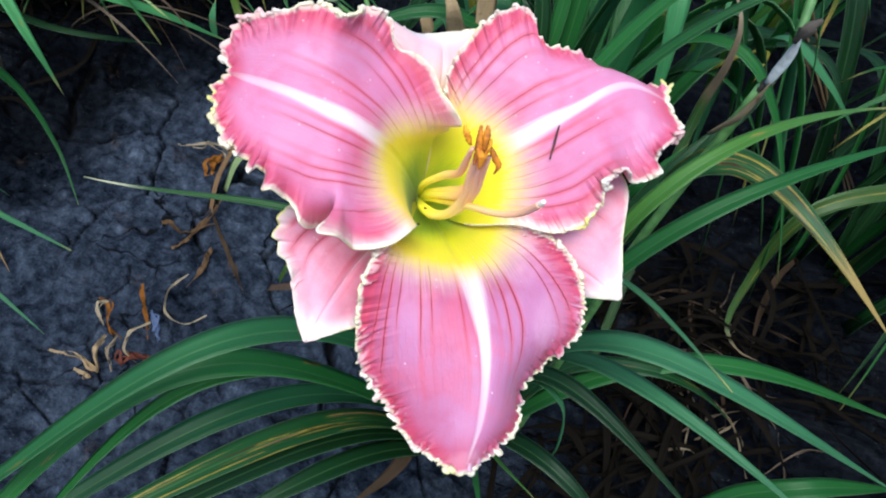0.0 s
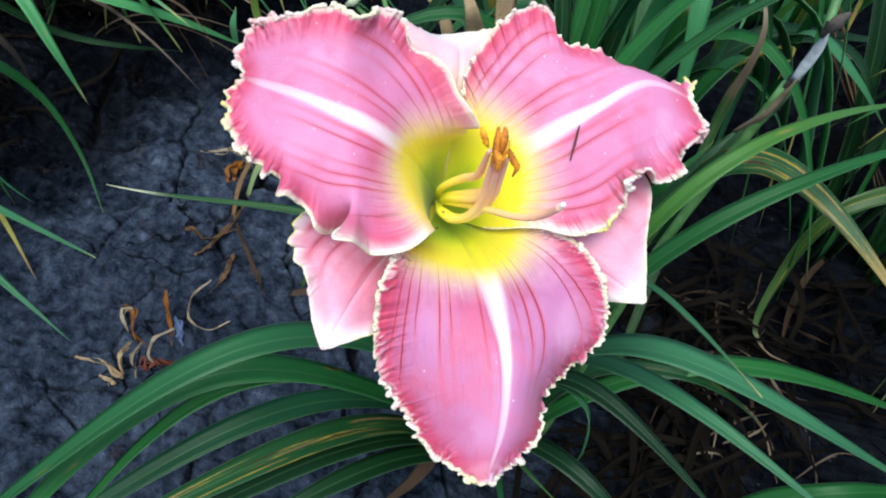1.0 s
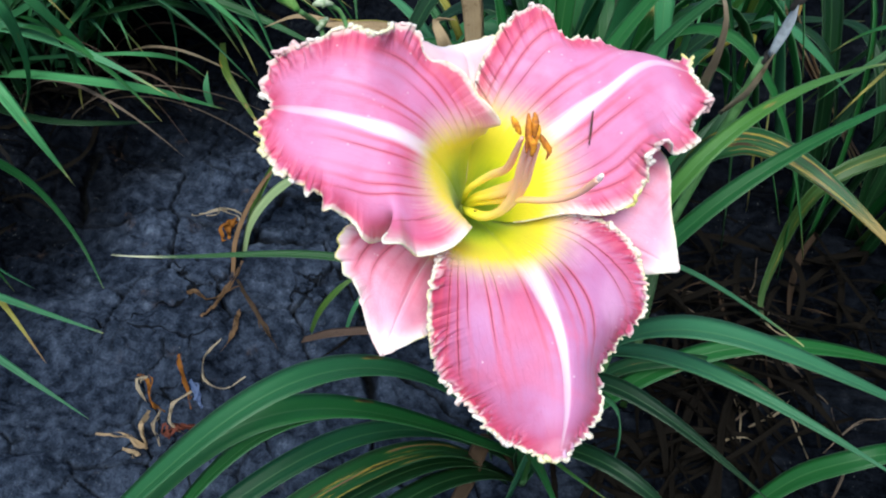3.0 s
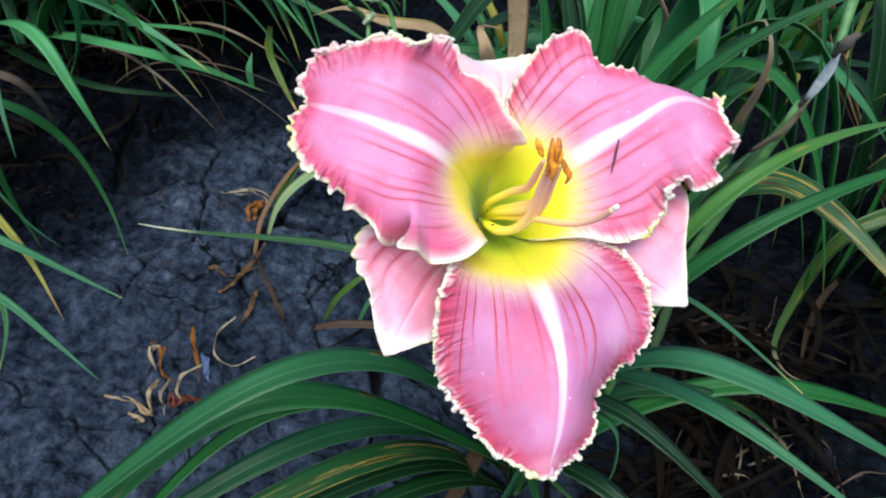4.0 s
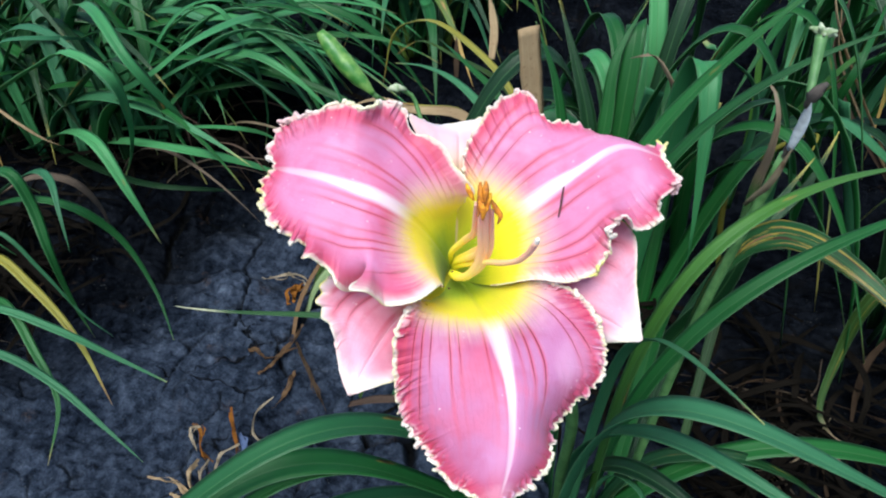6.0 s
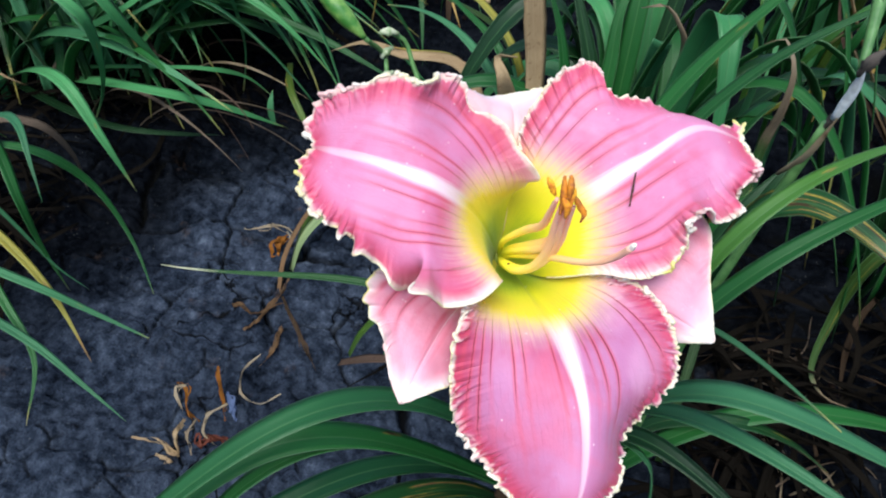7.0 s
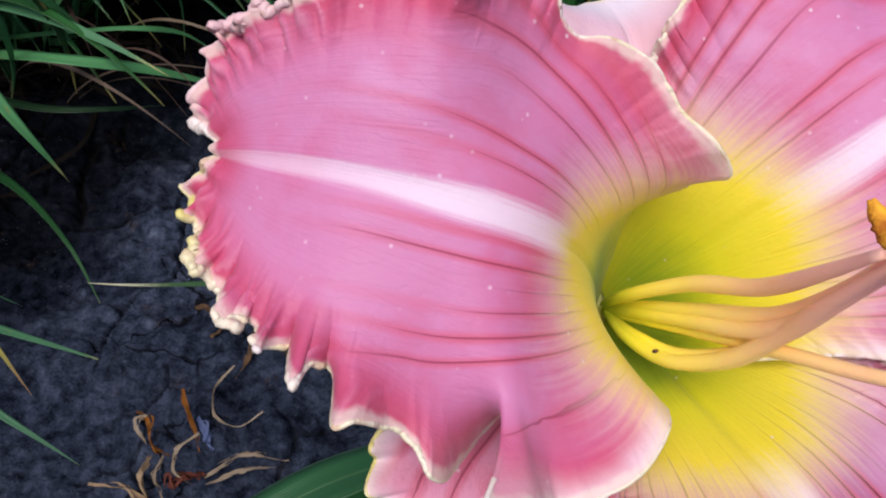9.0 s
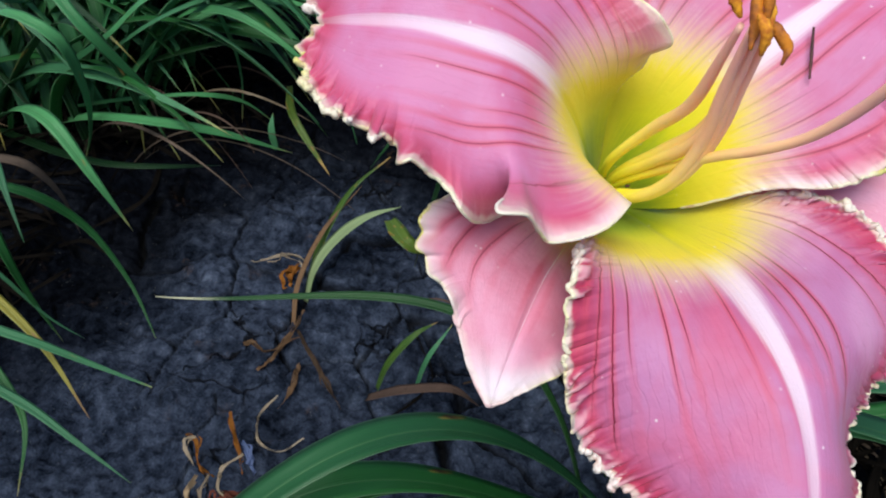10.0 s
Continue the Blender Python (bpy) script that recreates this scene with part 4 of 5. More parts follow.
stamen([(-0.3, 0.9, -23.0), (1.6, -2.2, -7.0), (6.2, -5.2, 3.0), (12.6, -4.6, 14.0), (17.7, 0.0, 26.0), (19.4, 4.2, 38.0), (20.9, 8.2, 51.0)], [(20.7, 10.9, 54.0), (22.2, 7.8, 54.0), (23.2, 5.5, 53.0), (22.1, 3.4, 52.0)], ANTHER_DARK, 5)
stamen([(-0.3, 2.1, -23.0), (3.4, 2.8, -6.0), (9.6, 2.1, 10.0), (15.4, 1.8, 26.0), (18.8, 6.0, 42.0), (20.1, 10.9, 54.0)], [(21.1, 12.3, 57.0), (19.9, 9.9, 57.0), (19.1, 6.7, 56.0)], ANTHER, 6)
for x, y, z in ((-2.6, -7.9, -1.5), (-0.4, -8.6, -3.0), (2.2, -3.6, 6.0)):
    part("pollen_speck", tube(from_flower(glide([(x - 0.4, y, z), (x, y + 0.1, z + 0.3), (x + 0.5, y + 0.1, z)], 6)), [0.0002, 0.0004, 0.0002], 6, 0.8, 0.3), TWIG, flower, "dark brown speck")
part("pistil", tube(from_flower(glide([(-0.4, 1.2, -25.0), (3.3, 0.5, -8.0), (10.5, -1.8, 10.0), (17.4, -4.3, 26.0), (22.0, -6.2, 34.0), (26.8, -7.4, 43.0), (30.6, -7.0, 53.0), (33.4, -5.6, 64.0)], 60)), [0.0009, 0.0011, 0.0011, 0.001, 0.001], 8), FILAMENT, flower, "peach pistil")
part("stigma", tube(from_flower(glide([(33.0, -5.9, 62.6), (33.6, -5.4, 64.6), (34.0, -5.0, 66.0)], 8)), [0.0007, 0.00095, 0.0006], 8), STIGMA, flower, "whitish stigma")
part("twig", tube(from_flower(glide([(46.0, 23.1, 12.5), (44.6, 17.7, 12.0), (43.0, 12.1, 12.0)], 12)), [0.00025, 0.0004, 0.00025], 6, 1.0, 0.2), TWIG, flower, "dark thin twig stuck on a petal")

scape_curve = glide([from_flower((8.6, 0.5, -66.0)), from_flower((12.2, -6.8, -83.0)), (0.128, 0.362, 0.36), (0.138, 0.41, 0.2), CROWN], 40)
part("scape", tube(scape_curve, [0.0034, 0.0038, 0.0042, 0.0046], 10), SCAPE, plant)


def strap(parent, points, width, material, label="", **how):
    """One leaf of a plant, through the given points."""
    n, more = how.pop("n", 30), how.pop("more", 0.0)
    curve = bezier(points, n, 1.0 + more) if how.pop("free", False) else glide(points, n)
    return part("leaf", blade(curve, width, **how), material, parent, label)


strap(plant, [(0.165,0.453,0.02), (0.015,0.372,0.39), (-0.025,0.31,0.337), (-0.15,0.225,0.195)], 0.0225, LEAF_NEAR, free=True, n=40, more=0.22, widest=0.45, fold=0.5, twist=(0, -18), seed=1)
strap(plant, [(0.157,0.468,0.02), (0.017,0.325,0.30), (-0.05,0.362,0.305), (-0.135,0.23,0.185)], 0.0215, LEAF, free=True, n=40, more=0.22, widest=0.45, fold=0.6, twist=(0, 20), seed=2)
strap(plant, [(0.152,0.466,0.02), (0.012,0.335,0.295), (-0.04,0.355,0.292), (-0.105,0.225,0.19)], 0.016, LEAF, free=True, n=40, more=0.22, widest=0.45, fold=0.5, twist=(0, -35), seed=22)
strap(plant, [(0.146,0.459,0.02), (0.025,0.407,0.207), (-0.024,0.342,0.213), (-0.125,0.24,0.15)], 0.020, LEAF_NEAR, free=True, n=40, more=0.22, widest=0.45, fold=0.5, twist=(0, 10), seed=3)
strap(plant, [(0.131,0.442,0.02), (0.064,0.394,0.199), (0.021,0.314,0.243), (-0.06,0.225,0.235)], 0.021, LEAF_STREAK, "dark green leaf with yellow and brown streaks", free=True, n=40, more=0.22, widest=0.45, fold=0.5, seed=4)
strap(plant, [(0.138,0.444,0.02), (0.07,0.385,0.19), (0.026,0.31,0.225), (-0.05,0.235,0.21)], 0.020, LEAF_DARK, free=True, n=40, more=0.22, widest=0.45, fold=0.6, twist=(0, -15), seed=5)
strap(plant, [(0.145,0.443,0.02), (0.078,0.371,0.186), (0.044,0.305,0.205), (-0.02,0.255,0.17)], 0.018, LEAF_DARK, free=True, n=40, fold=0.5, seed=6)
strap(plant, [(0.138,0.427,0.02), (0.148,0.351,0.432), (0.143,0.316,0.441), (0.35,0.334,0.345)], 0.0215, LEAF_PALE, "broad blue-green leaf arching over with a kink", free=True, n=46, fold=0.55, twist=(0, 8), seed=7)
strap(plant, [(0.146,0.453,0.02), (0.128,0.392,0.348), (0.162,0.341,0.394), (0.305,0.295,0.350)], 0.017, LEAF_PALE, free=True, n=40, fold=0.6, seed=8)
strap(plant, [(0.151,0.455,0.02), (0.156,0.443,0.356), (0.145,0.375,0.429), (0.199,0.265,0.474)], 0.0085, LEAF_PALE, "thin blue-green leaf with yellow tip", free=True, n=40, fold=0.5, seed=9)
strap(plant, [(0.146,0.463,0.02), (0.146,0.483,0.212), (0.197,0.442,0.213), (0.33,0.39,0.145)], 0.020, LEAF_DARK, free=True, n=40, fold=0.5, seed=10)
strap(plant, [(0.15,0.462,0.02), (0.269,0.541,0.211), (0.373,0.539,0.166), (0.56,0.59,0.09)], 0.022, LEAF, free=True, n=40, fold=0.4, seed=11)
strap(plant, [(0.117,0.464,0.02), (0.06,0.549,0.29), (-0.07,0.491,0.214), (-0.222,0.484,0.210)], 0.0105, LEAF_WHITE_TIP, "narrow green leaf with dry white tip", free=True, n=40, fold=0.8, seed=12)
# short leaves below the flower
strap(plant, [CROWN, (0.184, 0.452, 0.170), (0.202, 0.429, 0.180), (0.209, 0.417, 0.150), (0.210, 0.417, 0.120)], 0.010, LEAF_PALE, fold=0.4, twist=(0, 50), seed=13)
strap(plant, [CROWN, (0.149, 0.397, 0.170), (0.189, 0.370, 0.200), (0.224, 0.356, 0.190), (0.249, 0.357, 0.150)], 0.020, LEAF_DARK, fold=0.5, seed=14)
strap(plant, [CROWN, (0.144, 0.370, 0.200), (0.158, 0.335, 0.240), (0.179, 0.316, 0.250)], 0.008, LEAF_LIME, fold=0.5, seed=15)
strap(plant, [CROWN, (0.131, 0.360, 0.220), (0.136, 0.306, 0.280), (0.142, 0.276, 0.300), (0.147, 0.259, 0.300)], 0.0095, LEAF, fold=0.7, seed=16)
strap(plant, [CROWN, (0.215, 0.514, 0.120), (0.278, 0.514, 0.150), (0.327, 0.524, 0.130), (0.385, 0.539, 0.080)], 0.016, LEAF_STREAK, fold=0.4, seed=17)
strap(plant, [CROWN, (0.106, 0.432, 0.100), (0.091, 0.378, 0.100), (0.060, 0.354, 0.050)], 0.016, DRY_DARK, "dead grey-brown leaf", fold=0.3, seed=18)
strap(plant, [(0.349, 0.445, 0.020), (0.387, 0.461, 0.080), (0.428, 0.464, 0.120), (0.552, 0.523, 0.080)], 0.02, LEAF, fold=0.4, seed=19)
# leaves that fan out behind the flower, with the spent scape
back = thing("daylily_plant", (0.17, 0.52, 0.0), "green daylily clump with a spent flower scape", "daylily", "daylily clumps")
strap(back, [(0.17,0.49,0.0), (0.160,0.40,0.40), (0.150,0.391,0.486), (0.345,0.58,0.42)], 0.0135, LEAF_LIME, "yellow-green arching leaf", free=True, n=40, fold=0.5, seed=31)
strap(back, [(0.173,0.50,0.0), (0.158,0.459,0.326), (0.23,0.471,0.395), (0.40,0.62,0.385)], 0.0165, LEAF, free=True, n=40, fold=0.5, seed=32)
strap(back, [(0.207,0.537,0.0), (0.226,0.637,0.342), (0.236,0.617,0.391), (0.40,0.48,0.30)], 0.027, LEAF_STREAK, "green leaf drying brown along one margin", free=True, n=40, fold=0.35, twist=(0, -55), widest=0.6, seed=33)
strap(back, [(0.13,0.545,0.0), (0.09,0.601,0.337), (0.154,0.607,0.411), (0.26,0.640,0.53)], 0.017, LEAF, free=True, n=40, fold=0.5, seed=34)
strap(back, [(0.137,0.523,0.0), (0.101,0.554,0.342), (0.164,0.553,0.465), (0.31,0.60,0.51)], 0.0135, LEAF, free=True, n=40, fold=0.5, seed=35)
spent = glide([(0.195, 0.506, 0.0), (0.210, 0.502, 0.30), (0.2235, 0.4845, 0.46)], 30)
part("scape", tube(spent, [0.0042, 0.0036, 0.003], 9), SCAPE, back)
part("bract", blade(glide([(0.214, 0.494, 0.415), (0.222, 0.482, 0.44), (0.2245, 0.478, 0.468)], 12), 0.008, fold=1.0, start=0.5), DRY_LITTER, back, "tan withered bract on the scape")
part("bract", blade(glide([(0.224, 0.480, 0.465), (0.2245, 0.474, 0.485), (0.2225, 0.468, 0.505)], 12), 0.0068, fold=1.0, start=0.6), GREY_SKIN, back, "grey papery bract on the scape")
part("knot", tube(glide([(0.2225, 0.4825, 0.458), (0.2245, 0.482, 0.466), (0.226, 0.479, 0.473)], 10), [0.001, 0.0028, 0.001], 9, 0.7, 0.4, 4), WITHERED, back, "black withered knot")
part("knot", tube(glide([(0.2215, 0.4705, 0.497), (0.2235, 0.469, 0.506), (0.228, 0.470, 0.513)], 10), [0.001, 0.0038, 0.001], 9, 0.7, 0.35, 5), WITHERED, back, "black withered knot")
part("branch", tube(glide([(0.2225, 0.472, 0.500), (0.2220, 0.482, 0.515), (0.2215, 0.491, 0.529)], 14), [0.0022, 0.0026, 0.0034], 9), SCAPE, back)
for k in range(8):
    a = np.array([0.2215, 0.491, 0.528])
    b = a + 0.0075 * np.array([math.cos(2.4 * k), 0.6 * math.sin(2.4 * k), 0.25 + 0.09 * k])
    part("flower_scar", tube(glide([a, (a + b) / 2 + [0, 0, 0.0015], b], 8), [0.0012, 0.0019, 0.0007], 8, 0.7, 0.25, k), POD, back, "whitish flower scar")
# broad dark leaf and blue-green leaves behind the spent scape
strap(back, [(0.297, 1.025, 0.0), (0.277, 0.965, 0.160), (0.333, 0.977, 0.230), (0.410, 1.025, 0.220), (0.577, 1.179, 0.160)], 0.026, LEAF_DARK, fold=0.35, seed=36)
strap(back, [(0.354, 1.006, 0.0), (0.334, 0.946, 0.220), (0.355, 0.880, 0.290), (0.408, 0.877, 0.260), (0.478, 0.892, 0.200)], 0.022, LEAF_PALE, fold=0.4, seed=37, start=0.3)
strap(back, [(0.391, 1.033, 0.0), (0.371, 0.973, 0.160), (0.357, 0.945, 0.250), (0.362, 0.921, 0.330), (0.413, 1.088, 0.380)], 0.011, LEAF, fold=0.5, seed=38)
strap(back, [(0.463, 1.002, 0.0), (0.443, 0.942, 0.080), (0.398, 0.923, 0.200), (0.358, 0.909, 0.300)], 0.018, LEAF_PALE, fold=0.4, seed=39, start=0.3, cut=True)
strap(back, [(0.238, 0.941, 0.0), (0.218, 0.881, 0.200), (0.220, 0.861, 0.300)], 0.022, LEAF, fold=0.35, seed=40, start=0.3, cut=True)
strap(back, [(0.173, 0.942, 0.0), (0.153, 0.882, 0.200), (0.157, 0.824, 0.320)], 0.022, LEAF_PALE, "blue-green leaf with its end cut off square", fold=0.3, seed=41, start=0.3, cut=True)
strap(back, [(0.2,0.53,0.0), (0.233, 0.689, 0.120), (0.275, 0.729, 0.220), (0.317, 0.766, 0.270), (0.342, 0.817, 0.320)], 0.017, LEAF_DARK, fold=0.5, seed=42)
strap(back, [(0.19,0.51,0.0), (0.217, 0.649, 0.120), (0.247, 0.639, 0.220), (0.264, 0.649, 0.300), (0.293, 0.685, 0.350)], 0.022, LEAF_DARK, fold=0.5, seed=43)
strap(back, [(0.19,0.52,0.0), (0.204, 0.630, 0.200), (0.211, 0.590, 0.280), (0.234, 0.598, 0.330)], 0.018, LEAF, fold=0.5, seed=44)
strap(back, [(0.25,0.56,0.0), (0.271, 0.760, 0.270), (0.270, 0.744, 0.320), (0.264, 0.743, 0.360), (0.252, 0.761, 0.375), (0.237, 0.765, 0.365)], 0.011, LEAF_HALF, "tan dry leaf curling over", fold=0.5, twist=(0, 40), seed=45)
strap(back, [(0.232, 0.997, 0.100), (0.183, 0.814, 0.300), (0.165, 0.773, 0.360), (0.147, 0.773, 0.380), (0.126, 0.781, 0.370)], 0.019, LEAF_HALF, "withered leaf with a drooping tip", fold=0.6, twist=(0, 25), seed=46)
strap(back, [(0.56,0.86,0.0), (0.54,0.79,0.22), (0.411, 0.727, 0.200), (0.401, 0.725, 0.100), (0.401, 0.689, 0.035), (0.417, 0.670, 0.030), (0.437, 0.656, 0.040)], 0.019, LEAF_FADING, "half-dried leaf hanging in a tan loop", n=40, fold=0.8, twist=(0, 50), seed=47)
strap(back, [(0.496, 0.848, 0.030), (0.466, 0.799, 0.030), (0.452, 0.757, 0.020), (0.435, 0.683, 0.020)], 0.009, DRY_DARK, "withered brown leaf", n=30, fold=0.8, seed=52)
strap(back, [(0.298, 0.933, 0.0), (0.278, 0.873, 0.220), (0.338, 0.883, 0.270), (0.325, 0.828, 0.260)], 0.008, LEAF_YELLOW, fold=0.5, seed=48)
strap(back, [(0.316, 1.115, 0.0), (0.296, 1.055, 0.200), (0.283, 1.074, 0.280), (0.276, 1.200, 0.300)], 0.011, LEAF_LIME, fold=0.5, seed=49)
strap(back, [(0.282, 0.986, 0.0), (0.262, 0.926, 0.300), (0.212, 0.903, 0.340), (0.201, 0.924, 0.340)], 0.012, LEAF_PALE, fold=0.5, seed=50, cut=True)
strap(back, [(0.359, 1.085, 0.0), (0.339, 1.025, 0.200), (0.371, 1.001, 0.300), (0.453, 1.119, 0.300)], 0.013, LEAF_LIME, fold=0.5, seed=51)


def clump(parent, at, count, spread, length, height, seed, materials, heading=None, fan=180.0, width=(0.011, 0.021)):
    """Arching leaves that grow from one crown."""
    rng = np.random.default_rng(seed)
    for i in range(count):
        a = rng.uniform(0, 360) if heading is None else heading + rng.uniform(-fan, fan)
        d = np.array([math.cos(radians(a)), math.sin(radians(a)), 0.0])
        p0 = np.array([at[0], at[1], 0.0]) + spread * rng.uniform(-1, 1, 3) * [1, 1, 0]
        ln, ht = length * rng.uniform(0.55, 1.1), height * rng.uniform(0.6, 1.15)
        out = rng.uniform(0.1, 0.3)
        droop = rng.uniform(0.0, 0.9)
        p1 = p0 + d * ln * out + [0, 0, ht * 0.95]
        p2 = p0 + d * ln * rng.uniform(0.5, 0.7) + [0, 0, ht * 1.25]
        p3 = p0 + d * ln + [0, 0, max(0.006, ht * droop)] + 0.03 * rng.normal(0, 1, 3) * [1, 1, 0]
        m = materials[rng.integers(len(materials))]
        strap(parent, [p0, p1, p2, p3], rng.uniform(*width), m, free=True, n=22, fold=rng.uniform(0.3, 0.7), twist=(rng.uniform(-15, 15), rng.uniform(-50, 50)), seed=int(rng.integers(1e6)))


GREENS = [LEAF, LEAF_BRIGHT, LEAF, LEAF_PALE, LEAF_DARK, LEAF_DARK, LEAF]
# darker mix: gloom among the right-hand clumps is put into the leaf colour
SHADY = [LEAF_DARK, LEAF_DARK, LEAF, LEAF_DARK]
MIXED = GREENS + [LEAF_OLD]
# lighter mix: the extra skylight on the left clumps is painted into the leaves
SKY_LIT = [LEAF, LEAF_BRIGHT, LEAF_BRIGHT, LEAF_BRIGHT, LEAF_PALE, LEAF, LEAF_DARK]
# the clump behind the flower: upright leaves, one cut and dried
rear = thing("daylily_plant", (0.13, 0.84, 0.0), "tall green daylily clump with dry tan leaves", "daylily", "daylily clumps")
clump(rear, (0.17, 0.86), 26, 0.06, 0.30, 0.42, 101, [LEAF, LEAF_BRIGHT, LEAF, LEAF_DARK, LEAF], width=(0.018, 0.029))
strap(rear, [(0.06,0.74,0.0), (0.038, 0.791, 0.288), (0.029, 0.793, 0.339), (0.022, 0.794, 0.381)], 0.026, DRY, "tan dry leaf with its end cut off square", fold=0.25, seed=60, cut=True, start=0.45, widest=0.85)
strap(rear, [(0.05,0.74,0.0), (0.019, 0.761, 0.258), (0.011, 0.750, 0.294), (0.003, 0.759, 0.306), (0.023, 0.754, 0.312)], 0.026, DRY, fold=0.5, twist=(0, 60), seed=61)
strap(rear, [(0.08,0.76,0.0), (0.075, 0.776, 0.262), (0.055, 0.792, 0.332), (0.028, 0.804, 0.384)], 0.02, LEAF, fold=0.4, seed=62)
strap(rear, [(0.09,0.77,0.0), (0.097, 0.813, 0.268), (0.070, 0.836, 0.333), (0.041, 0.864, 0.387)], 0.021, LEAF_DARK, fold=0.4, seed=63)
strap(rear, [(0.10,0.77,0.0), (0.113, 0.834, 0.273), (0.111, 0.857, 0.331), (0.132, 0.896, 0.387)], 0.018, LEAF, fold=0.4, seed=64)
strap(rear, [(0.07,0.77,0.0), (0.083, 0.829, 0.306), (0.062, 0.852, 0.338), (0.052, 0.866, 0.356)], 0.008, LEAF_YELLOW, fold=0.4, seed=65)
strap(rear, [(0.05,0.78,0.0), (-0.003, 0.812, 0.245), (-0.064, 0.854, 0.277), (-0.111, 0.873, 0.281), (-0.145, 0.877, 0.278)], 0.017, LEAF_PALE, fold=0.5, seed=66)
strap(rear, [(0.06,0.80,0.0), (0.001, 0.885, 0.252), (-0.063, 0.929, 0.287), (-0.132, 0.964, 0.298), (-0.171, 0.968, 0.281), (-0.195, 0.968, 0.195)], 0.013, LEAF_YELLOW, "yellow leaf with brown drooping tip", fold=0.5, seed=67)
strap(rear, [(0.06,0.81,0.0), (-0.010, 0.906, 0.247), (-0.091, 0.962, 0.255), (-0.153, 0.990, 0.256), (-0.181, 0.991, 0.233)], 0.011, LEAF_OLD, fold=0.5, seed=68)
strap(rear, [(0.06,0.79,0.0), (-0.010, 0.869, 0.251), (-0.065, 0.914, 0.271), (-0.118, 0.972, 0.273)], 0.014, LEAF, fold=0.5, seed=69)
strap(rear, [(0.04,0.76,0.0), (-0.063, 0.900, 0.207), (-0.133, 0.906, 0.201), (-0.185, 0.921, 0.199), (-0.236, 0.927, 0.173)], 0.016, DRY, fold=0.4, twist=(0, 50), seed=70)
strap(rear, [(0.04,0.77,0.0), (-0.075, 0.920, 0.202), (-0.120, 0.913, 0.205), (-0.157, 0.907, 0.208)], 0.014, LEAF_YELLOW, fold=0.4, seed=71)
strap(rear, [(-0.047, 0.972, 0.255), (-0.051, 0.995, 0.284), (-0.068, 1.025, 0.323)], 0.012, DRY, fold=0.6, seed=72)
strap(rear, [(-0.097, 0.991, 0.212), (-0.103, 1.010, 0.236), (-0.108, 1.027, 0.256)], 0.008, DRY_DARK, fold=0.6, seed=73)

# unopened bud on its own scape
budded = thing("flower_scape", (0.03, 0.70, 0.0), "green scape with one closed bud and a spent pod", "flower bud")
bud_axis = glide([(-0.155, 0.825, 0.260), (-0.173, 0.828, 0.275), (-0.199, 0.834, 0.296), (-0.225, 0.842, 0.319)], 24)
part("bud", tube(bud_axis, [0.0026, 0.0062, 0.0092, 0.0106, 0.0108, 0.0106, 0.0096, 0.0050], 14, 1.0, 0.05, 2), BUD, budded, "closed yellow-green bud")
part("stem", tube(glide([(0.03, 0.70, 0.0), (-0.084, 0.830, 0.142), (-0.109, 0.848, 0.182), (-0.133, 0.847, 0.200), (-0.141, 0.860, 0.219), (-0.155, 0.825, 0.260)], 40), [0.0038, 0.0034, 0.003, 0.0028, 0.003], 9), SCAPE, budded)
part("bract", tube(glide([(-0.142, 0.841, 0.200), (-0.133, 0.841, 0.208), (-0.128, 0.851, 0.209)], 9), [0.002, 0.0062, 0.002], 9, 0.8, 0.2, 3), POD, budded, "pale bract at the joint")
part("bract", tube(glide([(-0.144, 0.854, 0.222), (-0.141, 0.857, 0.228), (-0.134, 0.865, 0.233)], 9), [0.002, 0.005, 0.002], 9, 0.8, 0.2, 6), POD, budded, "pale bract at the joint")
part("stem", tube(glide([(0.05, 0.70, 0.0), (-0.108, 0.860, 0.219), (-0.121, 0.866, 0.244), (-0.134, 0.858, 0.254)], 24), [0.0036, 0.003, 0.0026], 9), SCAPE, budded)
part("pod", tube(glide([(-0.148, 0.854, 0.253), (-0.137, 0.854, 0.257), (-0.126, 0.860, 0.254)], 9), [0.0018, 0.0058, 0.002], 9, 0.8, 0.25, 8), POD, budded, "whitish spent pod")

# ---------------------------------------------------------------- the clump across the path and the one beside it
across = thing("daylily_plant", (-0.70, 1.06, 0.0), "dense green daylily clump with arching leaves", "daylily", "daylily clumps")
clump(across, (-0.70, 1.06), 95, 0.15, 0.46, 0.25, 202, SKY_LIT, 22.0, 55.0, (0.016, 0.026))
clump(across, (-0.72, 1.06), 80, 0.17, 0.42, 0.27, 203, SKY_LIT, 158.0, 60.0, (0.016, 0.026))
clump(across, (-0.62, 1.0), 12, 0.14, 0.34, 0.12, 204, [DRY_LITTER, DRY_GREY, DRY_PINK], 20.0, 70.0, (0.005, 0.011))
strap(across, [(-0.70,0.98,0.0), (-0.447, 0.822, 0.130), (-0.381, 0.862, 0.100), (-0.312, 0.948, 0.020)], 0.019, LEAF_BRIGHT, fold=0.4, seed=81)
strap(across, [(-0.95,0.95,0.0), (-0.591, 0.794, 0.240), (-0.534, 0.784, 0.270), (-0.485, 0.783, 0.250), (-0.492, 0.810, 0.180), (-0.520, 0.832, 0.100), (-0.552, 0.839, 0.040)], 0.019, LEAF_BRIGHT, fold=0.5, seed=82)
strap(across, [(-0.90,1.15,0.0), (-0.557, 0.877, 0.280), (-0.491, 0.836, 0.240), (-0.467, 0.877, 0.150), (-0.453, 0.925, 0.060)], 0.019, LEAF_BRIGHT, fold=0.4, seed=83)
